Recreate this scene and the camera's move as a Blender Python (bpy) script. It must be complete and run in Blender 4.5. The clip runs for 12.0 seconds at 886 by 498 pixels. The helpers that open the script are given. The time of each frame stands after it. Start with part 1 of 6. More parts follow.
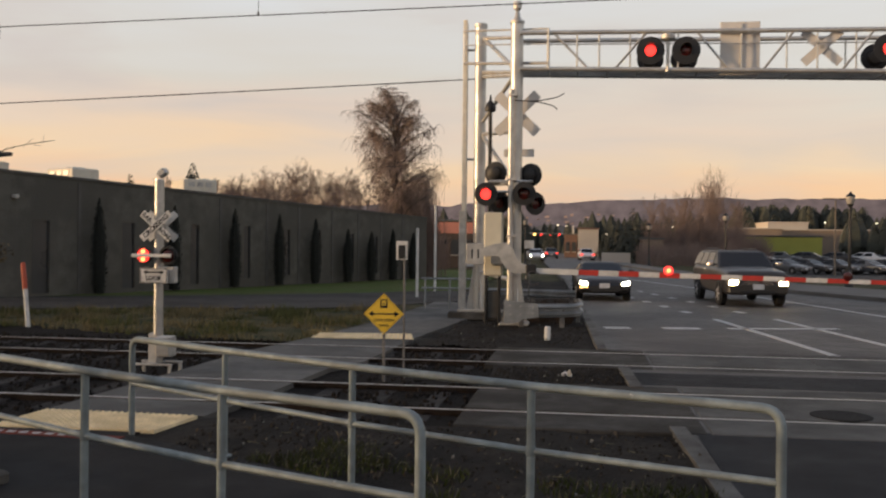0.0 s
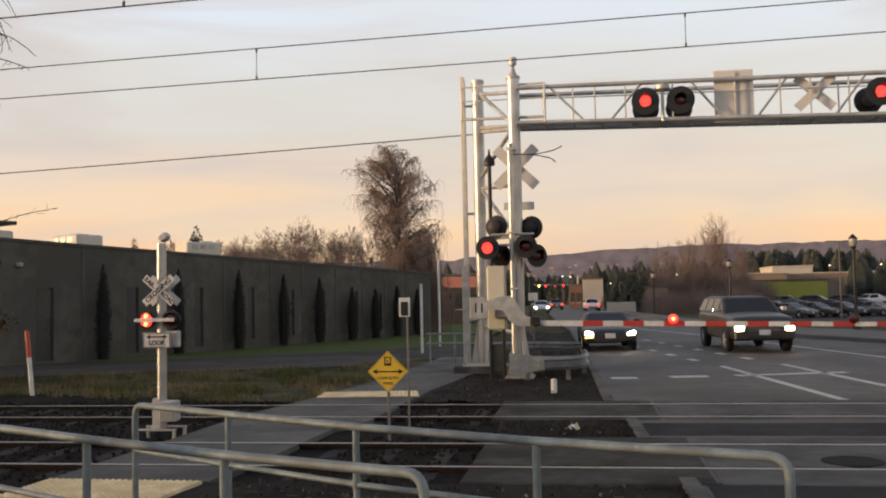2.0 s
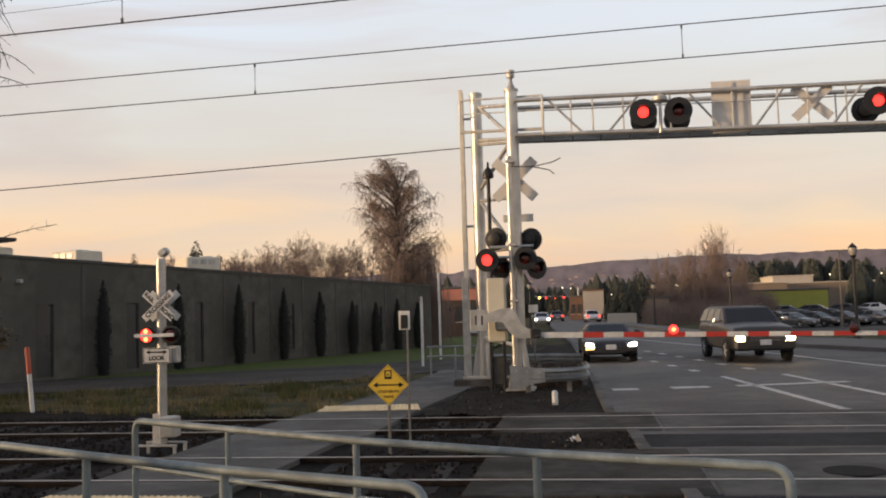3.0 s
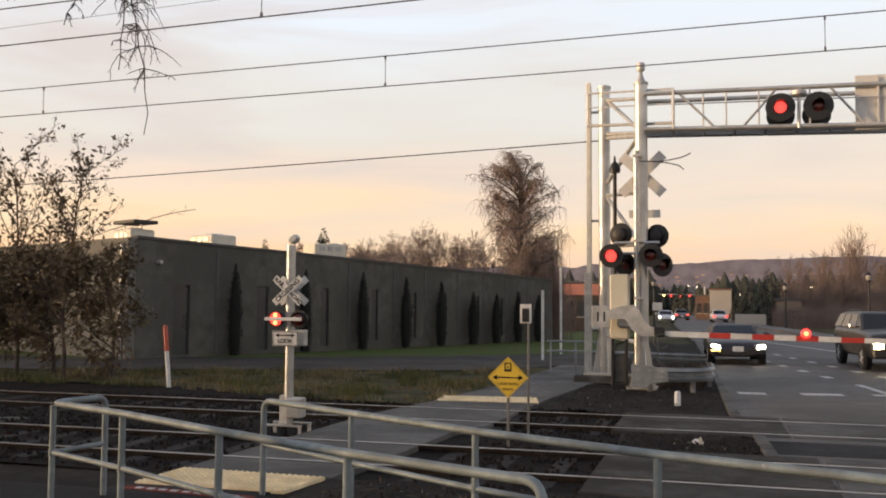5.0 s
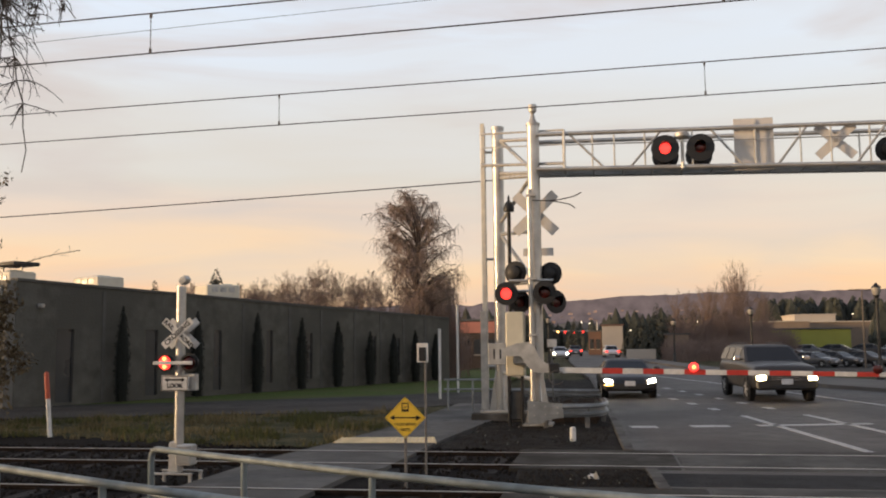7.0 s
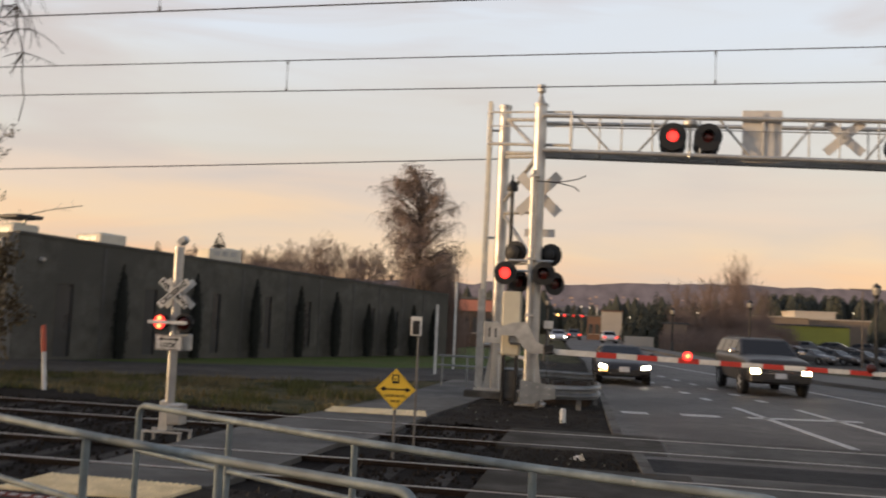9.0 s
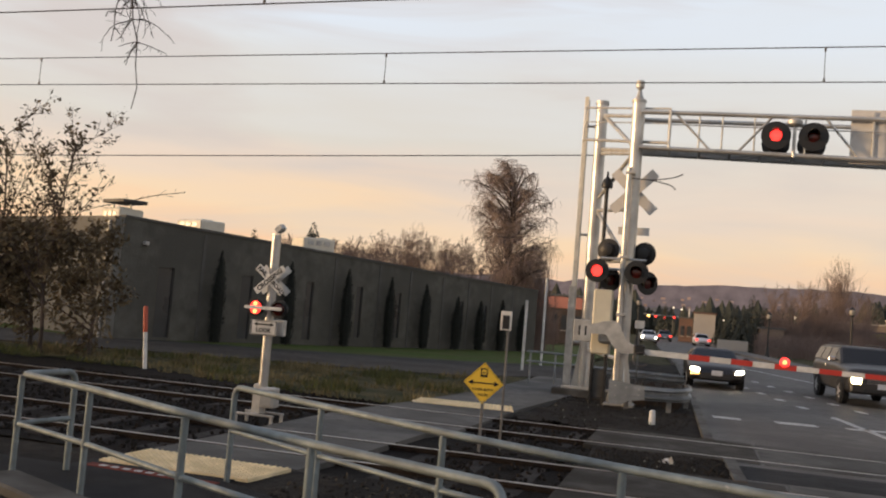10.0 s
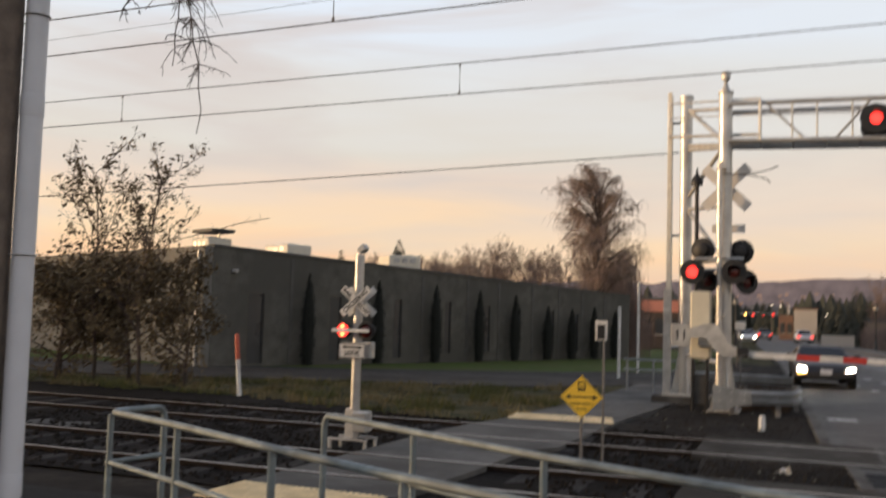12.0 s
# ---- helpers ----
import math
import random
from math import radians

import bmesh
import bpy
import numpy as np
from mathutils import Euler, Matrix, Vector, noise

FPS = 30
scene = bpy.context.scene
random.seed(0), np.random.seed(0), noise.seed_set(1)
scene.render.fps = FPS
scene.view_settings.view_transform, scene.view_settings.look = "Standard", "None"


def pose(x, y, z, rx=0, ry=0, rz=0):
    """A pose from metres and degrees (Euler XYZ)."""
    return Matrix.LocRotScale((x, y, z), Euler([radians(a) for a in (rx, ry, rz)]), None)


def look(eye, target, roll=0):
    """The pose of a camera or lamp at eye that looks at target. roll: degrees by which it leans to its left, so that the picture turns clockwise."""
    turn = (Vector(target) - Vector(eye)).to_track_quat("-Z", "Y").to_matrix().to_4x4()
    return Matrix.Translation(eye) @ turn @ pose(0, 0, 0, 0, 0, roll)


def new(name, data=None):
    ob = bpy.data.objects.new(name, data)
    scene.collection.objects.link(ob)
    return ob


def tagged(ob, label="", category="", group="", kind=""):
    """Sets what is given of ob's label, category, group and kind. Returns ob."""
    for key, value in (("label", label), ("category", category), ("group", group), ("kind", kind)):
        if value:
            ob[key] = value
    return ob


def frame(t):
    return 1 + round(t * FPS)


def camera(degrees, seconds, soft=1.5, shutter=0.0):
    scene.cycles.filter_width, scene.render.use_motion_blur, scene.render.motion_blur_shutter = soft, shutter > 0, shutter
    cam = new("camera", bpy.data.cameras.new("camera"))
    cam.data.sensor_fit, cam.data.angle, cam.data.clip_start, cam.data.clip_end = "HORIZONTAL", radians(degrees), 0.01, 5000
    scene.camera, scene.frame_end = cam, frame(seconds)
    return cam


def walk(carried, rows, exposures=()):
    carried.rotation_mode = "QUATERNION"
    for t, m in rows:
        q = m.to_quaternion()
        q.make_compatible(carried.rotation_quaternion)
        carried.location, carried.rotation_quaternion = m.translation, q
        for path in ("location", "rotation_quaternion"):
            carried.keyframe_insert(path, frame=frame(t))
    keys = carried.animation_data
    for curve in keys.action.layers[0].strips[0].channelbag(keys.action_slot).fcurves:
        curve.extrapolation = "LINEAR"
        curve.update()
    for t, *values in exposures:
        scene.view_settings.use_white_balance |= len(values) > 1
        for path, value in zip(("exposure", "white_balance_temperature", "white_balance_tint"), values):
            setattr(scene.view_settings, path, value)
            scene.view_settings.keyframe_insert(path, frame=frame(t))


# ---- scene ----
cam = camera(51.2, 12.0, 1.95, 0.5)
PATH = [
    (0, look((-0.005, 0.052, 1.734), (-0.297, 2.031, 1.721), 0.60)),
    (0.5, look((0.009, 0.051, 1.750), (-0.238, 2.035, 1.817), -0.00)),
    (1, look((0.005, 0.038, 1.753), (-0.302, 2.008, 1.902), -0.50)),
    (1.5, look((0.019, 0.037, 1.745), (-0.275, 2.011, 1.874), -0.70)),
    (2, look((0.032, 0.042, 1.745), (-0.268, 2.017, 1.850), -1.20)),
    (2.5, look((0.045, 0.037, 1.745), (-0.259, 2.012, 1.815), -1.50)),
    (2.7, look((0.044, 0.042, 1.744), (-0.249, 2.016, 1.870), -1.60)),
    (4.3, look((0.041, -0.022, 1.758), (-0.443, 1.914, 1.892), -1.20)),
    (4.5, look((0.038, -0.026, 1.765), (-0.510, 1.894, 1.879), 0.10)),
    (5, look((0.034, 0.003, 1.754), (-0.523, 1.920, 1.872), 0.40)),
    (5.5, look((0.013, 0.026, 1.757), (-0.371, 1.981, 1.934), -1.00)),
    (6, look((0.015, 0.023, 1.752), (-0.354, 1.984, 1.883), -0.40)),
    (6.5, look((0.019, 0.047, 1.754), (-0.307, 2.010, 1.956), 0.10)),
    (7, look((0.035, 0.041, 1.756), (-0.303, 2.002, 1.958), -0.60)),
    (7.2, look((0.031, 0.053, 1.731), (-0.319, 2.012, 1.930), -1.10)),
    (8.8, look((0.066, 0.064, 1.736), (-0.276, 2.023, 1.945), -0.50)),
    (9, look((0.108, 0.051, 1.731), (-0.239, 2.015, 1.883), 2.60)),
    (9.5, look((0.177, 0.018, 1.709), (-0.274, 1.959, 1.880), 3.60)),
    (10, look((0.080, 0.048, 1.722), (-0.456, 1.971, 1.850), 4.70)),
    (10.5, look((-0.075, 0.102, 1.735), (-0.634, 2.020, 1.842), 3.30)),
    (11, look((-0.062, 0.193, 1.738), (-0.663, 2.093, 1.912), 3.10)),
    (11.5, look((-0.018, 0.325, 1.756), (-0.676, 2.196, 2.014), 5.30)),
    (12, look((-0.037, 0.415, 1.759), (-0.750, 2.279, 1.903), 1.60)),
]
walk(cam, PATH, [(0.0, -0.10), (0.5, -0.02), (1.0, -0.15), (1.5, -0.06), (2.0, 0.0), (3.5, 0.0), (4.5, -0.06), (5.0, 0.18), (5.5, -0.13), (6.0, -0.04), (7.0, 0.02), (9.0, -0.05), (10.0, 0.0), (10.5, -0.04), (11.0, 0.15), (11.5, -0.14), (12.0, 0.04)])


# ---- world and sun ----
world = bpy.data.worlds.new("world")
scene.world = world
world.use_nodes = True
wn, wl = world.node_tree.nodes, world.node_tree.links
wn.clear()


def wnode(kind, **kw):
    n = wn.new(kind)
    for k, v in kw.items():
        setattr(n, k, v)
    return n


SUN_ELEV, SUN_AZ = radians(4.0), radians(252)      # azimuth clockwise from +Y
sky = wnode("ShaderNodeTexSky", sky_type="NISHITA", sun_disc=False, sun_elevation=SUN_ELEV, sun_rotation=SUN_AZ)
coord = wnode("ShaderNodeTexCoord")
sep = wnode("ShaderNodeSeparateXYZ")
wl.new(coord.outputs["Generated"], sep.inputs[0])
# thin evening cloud, in long flat streaks
stretch = wnode("ShaderNodeMapping")
stretch.inputs["Scale"].default_value = (1.3, 1.3, 9.0)
wl.new(coord.outputs["Generated"], stretch.inputs[0])
cloud = wnode("ShaderNodeTexNoise")
cloud.inputs["Scale"].default_value = 1.6
cloud.inputs["Detail"].default_value = 4.0
cloud.inputs["Roughness"].default_value = 0.45
wl.new(stretch.outputs[0], cloud.inputs["Vector"])
shift = wnode("ShaderNodeMath", operation="MULTIPLY_ADD")
shift.inputs[1].default_value = 0.22
shift.inputs[2].default_value = -0.11
wl.new(cloud.outputs["Fac"], shift.inputs[0])
elev = wnode("ShaderNodeMath", operation="ADD")
wl.new(sep.outputs["Z"], elev.inputs[0])
wl.new(shift.outputs[0], elev.inputs[1])
ramp = wnode("ShaderNodeValToRGB")
wl.new(elev.outputs[0], ramp.inputs[0])
SKY = [(0.0, (0.60, 0.33, 0.22)), (0.045, (0.88, 0.51, 0.315)), (0.085, (0.83, 0.585, 0.405)), (0.125, (0.75, 0.57, 0.47)),
       (0.18, (0.665, 0.595, 0.535)), (0.25, (0.70, 0.685, 0.685)), (0.36, (0.72, 0.77, 0.86)), (0.55, (0.34, 0.40, 0.52)), (1.0, (0.16, 0.20, 0.30))]
els = ramp.color_ramp.elements
for i, (p, c) in enumerate(SKY):
    e = els[i] if i < 2 else els.new(p)
    e.position, e.color = p, (*c, 1)
# greyer, mauve patches of thin cloud
flat = wnode("ShaderNodeMapping")
flat.inputs["Scale"].default_value = (2.2, 2.2, 13.0)
flat.inputs["Rotation"].default_value = (0.0, 0.10, 0.4)
wl.new(coord.outputs["Generated"], flat.inputs[0])
veil = wnode("ShaderNodeTexNoise")
veil.inputs["Scale"].default_value = 1.25
veil.inputs["Detail"].default_value = 5.0
veil.inputs["Distortion"].default_value = 0.6
wl.new(flat.outputs[0], veil.inputs["Vector"])
veil_ramp = wnode("ShaderNodeValToRGB")
veil_ramp.color_ramp.elements[0].position, veil_ramp.color_ramp.elements[1].position = 0.44, 0.68
veil_ramp.color_ramp.elements[0].color, veil_ramp.color_ramp.elements[1].color = (0, 0, 0, 1), (0.8, 0.8, 0.8, 1)
wl.new(veil.outputs["Fac"], veil_ramp.inputs[0])
clouded = wnode("ShaderNodeMix", data_type="RGBA")
wl.new(veil_ramp.outputs[0], clouded.inputs[0])
wl.new(ramp.outputs[0], clouded.inputs[6])
clouded.inputs[7].default_value = (0.61, 0.51, 0.475, 1)
haze = wnode("ShaderNodeMix", data_type="RGBA", blend_type="ADD")
haze.inputs[0].default_value = 0.06
wl.new(clouded.outputs[2], haze.inputs[6])
wl.new(sky.outputs[0], haze.inputs[7])
bg = wnode("ShaderNodeBackground")
bg.inputs["Strength"].default_value = 1.0
wl.new(haze.outputs[2], bg.inputs["Color"])
wl.new(bg.outputs[0], wnode("ShaderNodeOutputWorld").inputs["Surface"])

sun_data = bpy.data.lights.new("sun", "SUN")
sun_data.energy, sun_data.angle, sun_data.color = 5.0, radians(6.0), (1.0, 0.66, 0.36)
sun = new("sun", sun_data)
sun_dir = Vector((math.sin(SUN_AZ) * math.cos(SUN_ELEV), math.cos(SUN_AZ) * math.cos(SUN_ELEV), math.sin(SUN_ELEV)))
sun.matrix_world = look(sun_dir * 50, (0, 0, 0))

# ---- materials ----
MATS = {}


def mat(name, color, rough=0.6, metal=0.0, scale=6.0, vary=0.25, bump=0.0, bump_scale=60.0, second=None, second_scale=0.7,
        spots=None, emit=None, power=0.0, rand=0.0, lo=0.42, hi=0.62, spec=0.5):
    """A node material: colour varied at two scales, roughness and bump from noise; second: a patchy second colour."""
    if name in MATS:
        return MATS[name]
    m = bpy.data.materials.new(name)
    m.use_nodes = True
    N, L = m.node_tree.nodes, m.node_tree.links
    b = N["Principled BSDF"]
    tc = N.new("ShaderNodeTexCoord")
    n1 = N.new("ShaderNodeTexNoise")
    n1.inputs["Scale"].default_value, n1.inputs["Detail"].default_value = scale, 5
    L.new(tc.outputs["Object"], n1.inputs["Vector"])
    r1 = N.new("ShaderNodeValToRGB")
    r1.color_ramp.elements[0].position, r1.color_ramp.elements[1].position = 0.25, 0.75
    r1.color_ramp.elements[0].color = (*[c * (1 - vary) for c in color], 1)
    r1.color_ramp.elements[1].color = (*[min(1, c * (1 + vary)) for c in color], 1)
    L.new(n1.outputs["Fac"], r1.inputs[0])
    out = r1.outputs[0]
    n2 = N.new("ShaderNodeTexNoise")
    n2.inputs["Scale"].default_value, n2.inputs["Detail"].default_value = second_scale, 6
    L.new(tc.outputs["Object"], n2.inputs["Vector"])
    if second:
        r2 = N.new("ShaderNodeValToRGB")
        r2.color_ramp.elements[0].position, r2.color_ramp.elements[1].position = lo, hi
        L.new(n2.outputs["Fac"], r2.inputs[0])
        mx = N.new("ShaderNodeMix")
        mx.data_type = "RGBA"
        L.new(r2.outputs[0], mx.inputs[0])
        L.new(out, mx.inputs[6])
        mx.inputs[7].default_value = (*second, 1)
        out = mx.outputs[2]
    if spots:
        n3 = N.new("ShaderNodeTexNoise")
        n3.inputs["Scale"].default_value, n3.inputs["Detail"].default_value = spots[1], 3
        L.new(tc.outputs["Object"], n3.inputs["Vector"])
        r3 = N.new("ShaderNodeValToRGB")
        r3.color_ramp.elements[0].position, r3.color_ramp.elements[1].position = spots[2], spots[2] + 0.06
        L.new(n3.outputs["Fac"], r3.inputs[0])
        mx = N.new("ShaderNodeMix")
        mx.data_type = "RGBA"
        L.new(r3.outputs[0], mx.inputs[0])
        L.new(out, mx.inputs[6])
        mx.inputs[7].default_value = (*spots[0], 1)
        out = mx.outputs[2]
    if rand:
        oi = N.new("ShaderNodeObjectInfo")
        mr = N.new("ShaderNodeMapRange")
        mr.inputs[3].default_value, mr.inputs[4].default_value = 1 - rand, 1 + rand
        L.new(oi.outputs["Random"], mr.inputs[0])
        hs = N.new("ShaderNodeHueSaturation")
        L.new(mr.outputs[0], hs.inputs["Value"])
        L.new(out, hs.inputs["Color"])
        out = hs.outputs[0]
    L.new(out, b.inputs["Base Color"])
    rr = N.new("ShaderNodeMapRange")
    rr.inputs[3].default_value, rr.inputs[4].default_value = max(0.02, rough - 0.12), min(1, rough + 0.12)
    L.new(n2.outputs["Fac"], rr.inputs[0])
    L.new(rr.outputs[0], b.inputs["Roughness"])
    b.inputs["Metallic"].default_value = metal
    b.inputs["Specular IOR Level"].default_value = spec
    if bump:
        nb = N.new("ShaderNodeTexNoise")
        nb.inputs["Scale"].default_value, nb.inputs["Detail"].default_value = bump_scale, 4
        L.new(tc.outputs["Object"], nb.inputs["Vector"])
        bp = N.new("ShaderNodeBump")
        bp.inputs["Strength"].default_value, bp.inputs["Distance"].default_value = min(1, bump), 0.02
        L.new(nb.outputs["Fac"], bp.inputs["Height"])
        L.new(bp.outputs[0], b.inputs["Normal"])
    if emit:
        b.inputs["Emission Color"].default_value = (*emit, 1)
        b.inputs["Emission Strength"].default_value = power
    MATS[name] = m
    return m


ASPHALT = mat("asphalt", (0.096, 0.087, 0.079), spec=0.42, rough=0.68, scale=2.2, vary=0.45, bump=0.6, bump_scale=120, second=(0.066, 0.060, 0.055), second_scale=0.35, spots=((0.075, 0.073, 0.07), 90, 0.66))
OLD_ASPHALT = mat("old_asphalt", (0.064, 0.059, 0.053), spec=0.12, rough=0.8, scale=4, vary=0.3, bump=0.5, bump_scale=90, second=(0.048, 0.044, 0.040), second_scale=0.6)
APRON = mat("dark_asphalt", (0.028, 0.027, 0.027), spec=0.12, rough=0.85, scale=4, vary=0.3, bump=0.5, bump_scale=90, second=(0.018, 0.018, 0.018), second_scale=0.7, spots=((0.06, 0.056, 0.05), 60, 0.68))
PATHGREY = mat("path_asphalt", (0.138, 0.134, 0.125), spec=0.12, rough=0.85, scale=4, vary=0.2, bump=0.4, bump_scale=90, second=(0.088, 0.085, 0.079), second_scale=0.7, spots=((0.075, 0.072, 0.067), 3.2, 0.66))
CONCRETE = mat("concrete", (0.108, 0.104, 0.096), spec=0.12, rough=0.8, scale=5, vary=0.2, bump=0.35, bump_scale=80, second=(0.068, 0.066, 0.061), second_scale=1.1, rand=0.14)
CURB = mat("curb_concrete", (0.125, 0.12, 0.11), spec=0.12, rough=0.8, scale=4, vary=0.25, bump=0.35, bump_scale=70, second=(0.065, 0.06, 0.054), second_scale=1.6)
DIRT = mat("dirt", (0.030, 0.025, 0.020), spec=0.12, rough=0.95, scale=9, vary=0.5, bump=1.0, bump_scale=40, second=(0.017, 0.015, 0.013), second_scale=1.3, spots=((0.055, 0.046, 0.034), 34, 0.70))
BALLAST = mat("ballast", (0.0195, 0.0165, 0.0145), spec=0.06, rough=0.95, scale=22, vary=0.55, bump=1.0, bump_scale=26, second=(0.015, 0.013, 0.0115), second_scale=0.9)
GRASS = mat("lawn", (0.080, 0.112, 0.030), spec=0.12, rough=0.95, scale=8, vary=0.4, bump=1.0, bump_scale=70, second=(0.098, 0.108, 0.040), second_scale=0.5)
WEEDS = mat("weeds", (0.078, 0.066, 0.031), spec=0.12, rough=0.95, scale=5, vary=0.5, bump=1.0, bump_scale=40, second=(0.034, 0.038, 0.016), second_scale=1.1, spots=((0.15, 0.125, 0.07), 9, 0.64))
STEEL = mat("galvanised_steel", (0.46, 0.46, 0.45), 0.42, 0.75, scale=14, vary=0.15, bump=0.08, bump_scale=40, second=(0.36, 0.36, 0.35), second_scale=3)
POLE = mat("pole_steel", (0.56, 0.55, 0.52), 0.38, 0.6, scale=5, vary=0.12, bump=0.05, second=(0.44, 0.43, 0.41), second_scale=2.2)
RAILPIPE = mat("railing_steel", (0.225, 0.268, 0.278), 0.6, 0.25, scale=11, vary=0.25, bump=0.12, bump_scale=50, second=(0.16, 0.185, 0.19), second_scale=4, spots=((0.42, 0.43, 0.42), 16, 0.72))
ALU = mat("sign_back_aluminium", (0.60, 0.58, 0.55), 0.5, 0.0, scale=4, vary=0.08)
RAIL = mat("rail_steel", (0.026, 0.020, 0.017), 0.9, 0.0, spec=0.1, scale=9, vary=0.3, bump=0.2)
RAILTOP = mat("rail_head", (0.40, 0.385, 0.37), 0.38, 0.9, scale=9, vary=0.1)
TIE = mat("tie_concrete", (0.040, 0.036, 0.033), spec=0.12, rough=0.9, scale=7, vary=0.35, bump=0.5, rand=0.25)
BLACK = mat("black_paint", (0.009, 0.009, 0.010), 0.5, scale=8, vary=0.3)
RUBBER = mat("rubber", (0.016, 0.016, 0.016), 0.85, scale=12, vary=0.3)
WHITE = mat("white_paint", (0.68, 0.67, 0.64), 0.55, scale=6, vary=0.08, second=(0.52, 0.51, 0.48), second_scale=4)
MARK = mat("road_marking", (0.50, 0.50, 0.49), spec=0.12, rough=0.7, scale=20, vary=0.25, second=(0.22, 0.22, 0.22), second_scale=6, lo=0.5, hi=0.75)
YELLOW = mat("sign_yellow", (0.74, 0.49, 0.04), 0.5, scale=5, vary=0.06)
TACTILE = mat("tactile_yellow", (0.80, 0.66, 0.42), spec=0.12, rough=0.75, scale=7, vary=0.2, bump=0.2, second=(0.66, 0.54, 0.33), second_scale=3)
RED = mat("red_paint", (0.46, 0.035, 0.022), 0.5, scale=5, vary=0.12)
BRICKRED = mat("marker_red", (0.42, 0.07, 0.03), 0.55, scale=5, vary=0.15)
REDLIT = mat("red_lamp_lit", (0.8, 0.03, 0.02), 0.4, emit=(1.0, 0.042, 0.032), power=2.6)
LEDLIT = mat("led_core_lit", (0.9, 0.3, 0.1), 0.4, emit=(1.0, 0.26, 0.08), power=4.0)
REDDARK = mat("red_lens_dark", (0.06, 0.008, 0.006), 0.25)
LENSBLACK = mat("dark_lens", (0.02, 0.018, 0.018), 0.2)
CREAM = mat("cream_enamel", (0.62, 0.57, 0.44), 0.5, scale=4, vary=0.08)
CASTGREY = mat("cast_metal", (0.50, 0.49, 0.46), 0.5, 0.4, scale=7, vary=0.2, second=(0.36, 0.35, 0.33), second_scale=3)
GUARD = mat("weathered_guardrail", (0.27, 0.285, 0.295), 0.5, 0.35, scale=8, vary=0.2, bump=0.08, bump_scale=30, second=(0.19, 0.20, 0.205), second_scale=2.5)
WIRE = mat("wire_copper_dark", (0.085, 0.075, 0.07), 0.5, 0.3)
WALL = mat("building_block_wall", (0.112, 0.108, 0.094), spec=0.12, rough=0.9, scale=2.5, vary=0.28, bump=0.6, bump_scale=14, second=(0.092, 0.089, 0.078), second_scale=0.5)
WALL_LIGHT = mat("building_end_wall", (0.175, 0.168, 0.15), spec=0.12, rough=0.9, scale=2.5, vary=0.12, bump=0.3, bump_scale=25)
PILASTER = mat("wall_pilaster", (0.105, 0.102, 0.094), spec=0.12, rough=0.9, scale=3, vary=0.15, bump=0.3, bump_scale=25)
WINDOWDARK = mat("window_glass_dark", (0.034, 0.038, 0.042), 0.3, scale=2, vary=0.2)
ROOFING = mat("roofing", (0.10, 0.10, 0.10), 0.9, scale=1.5, vary=0.2)
ROOFUNIT = mat("roof_unit_paint", (0.62, 0.58, 0.48), 0.6, scale=3, vary=0.1)
BARK = mat("bark", (0.050, 0.038, 0.030), 0.95, scale=12, vary=0.4, bump=0.6, bump_scale=30)
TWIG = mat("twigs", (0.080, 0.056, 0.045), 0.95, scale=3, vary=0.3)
# distant twigs: paler than the near ones, haze mixed into the colour
FARTWIG = mat("far_twigs_hazed", (0.185, 0.136, 0.116), 0.95, scale=0.6, vary=0.3)
BIRCH = mat("birch_twigs", (0.25, 0.185, 0.155), 0.95, scale=1.2, vary=0.3)
LEAF = mat("dry_leaves", (0.118, 0.088, 0.048), 0.9, scale=3, vary=0.5)
CYPRESS = mat("cypress_foliage", (0.008, 0.010, 0.007), 0.95, scale=7, vary=0.4)
CONIFER = mat("conifer_foliage", (0.042, 0.046, 0.036), 0.95, scale=1.2, vary=0.4)
WOODPOLE = mat("utility_pole_wood", (0.17, 0.135, 0.108), 0.9, scale=9, vary=0.35, bump=0.7, bump_scale=20)
PVC = mat("conduit_grey", (0.62, 0.63, 0.66), 0.45, scale=4, vary=0.06)

# ---- mesh helpers ----


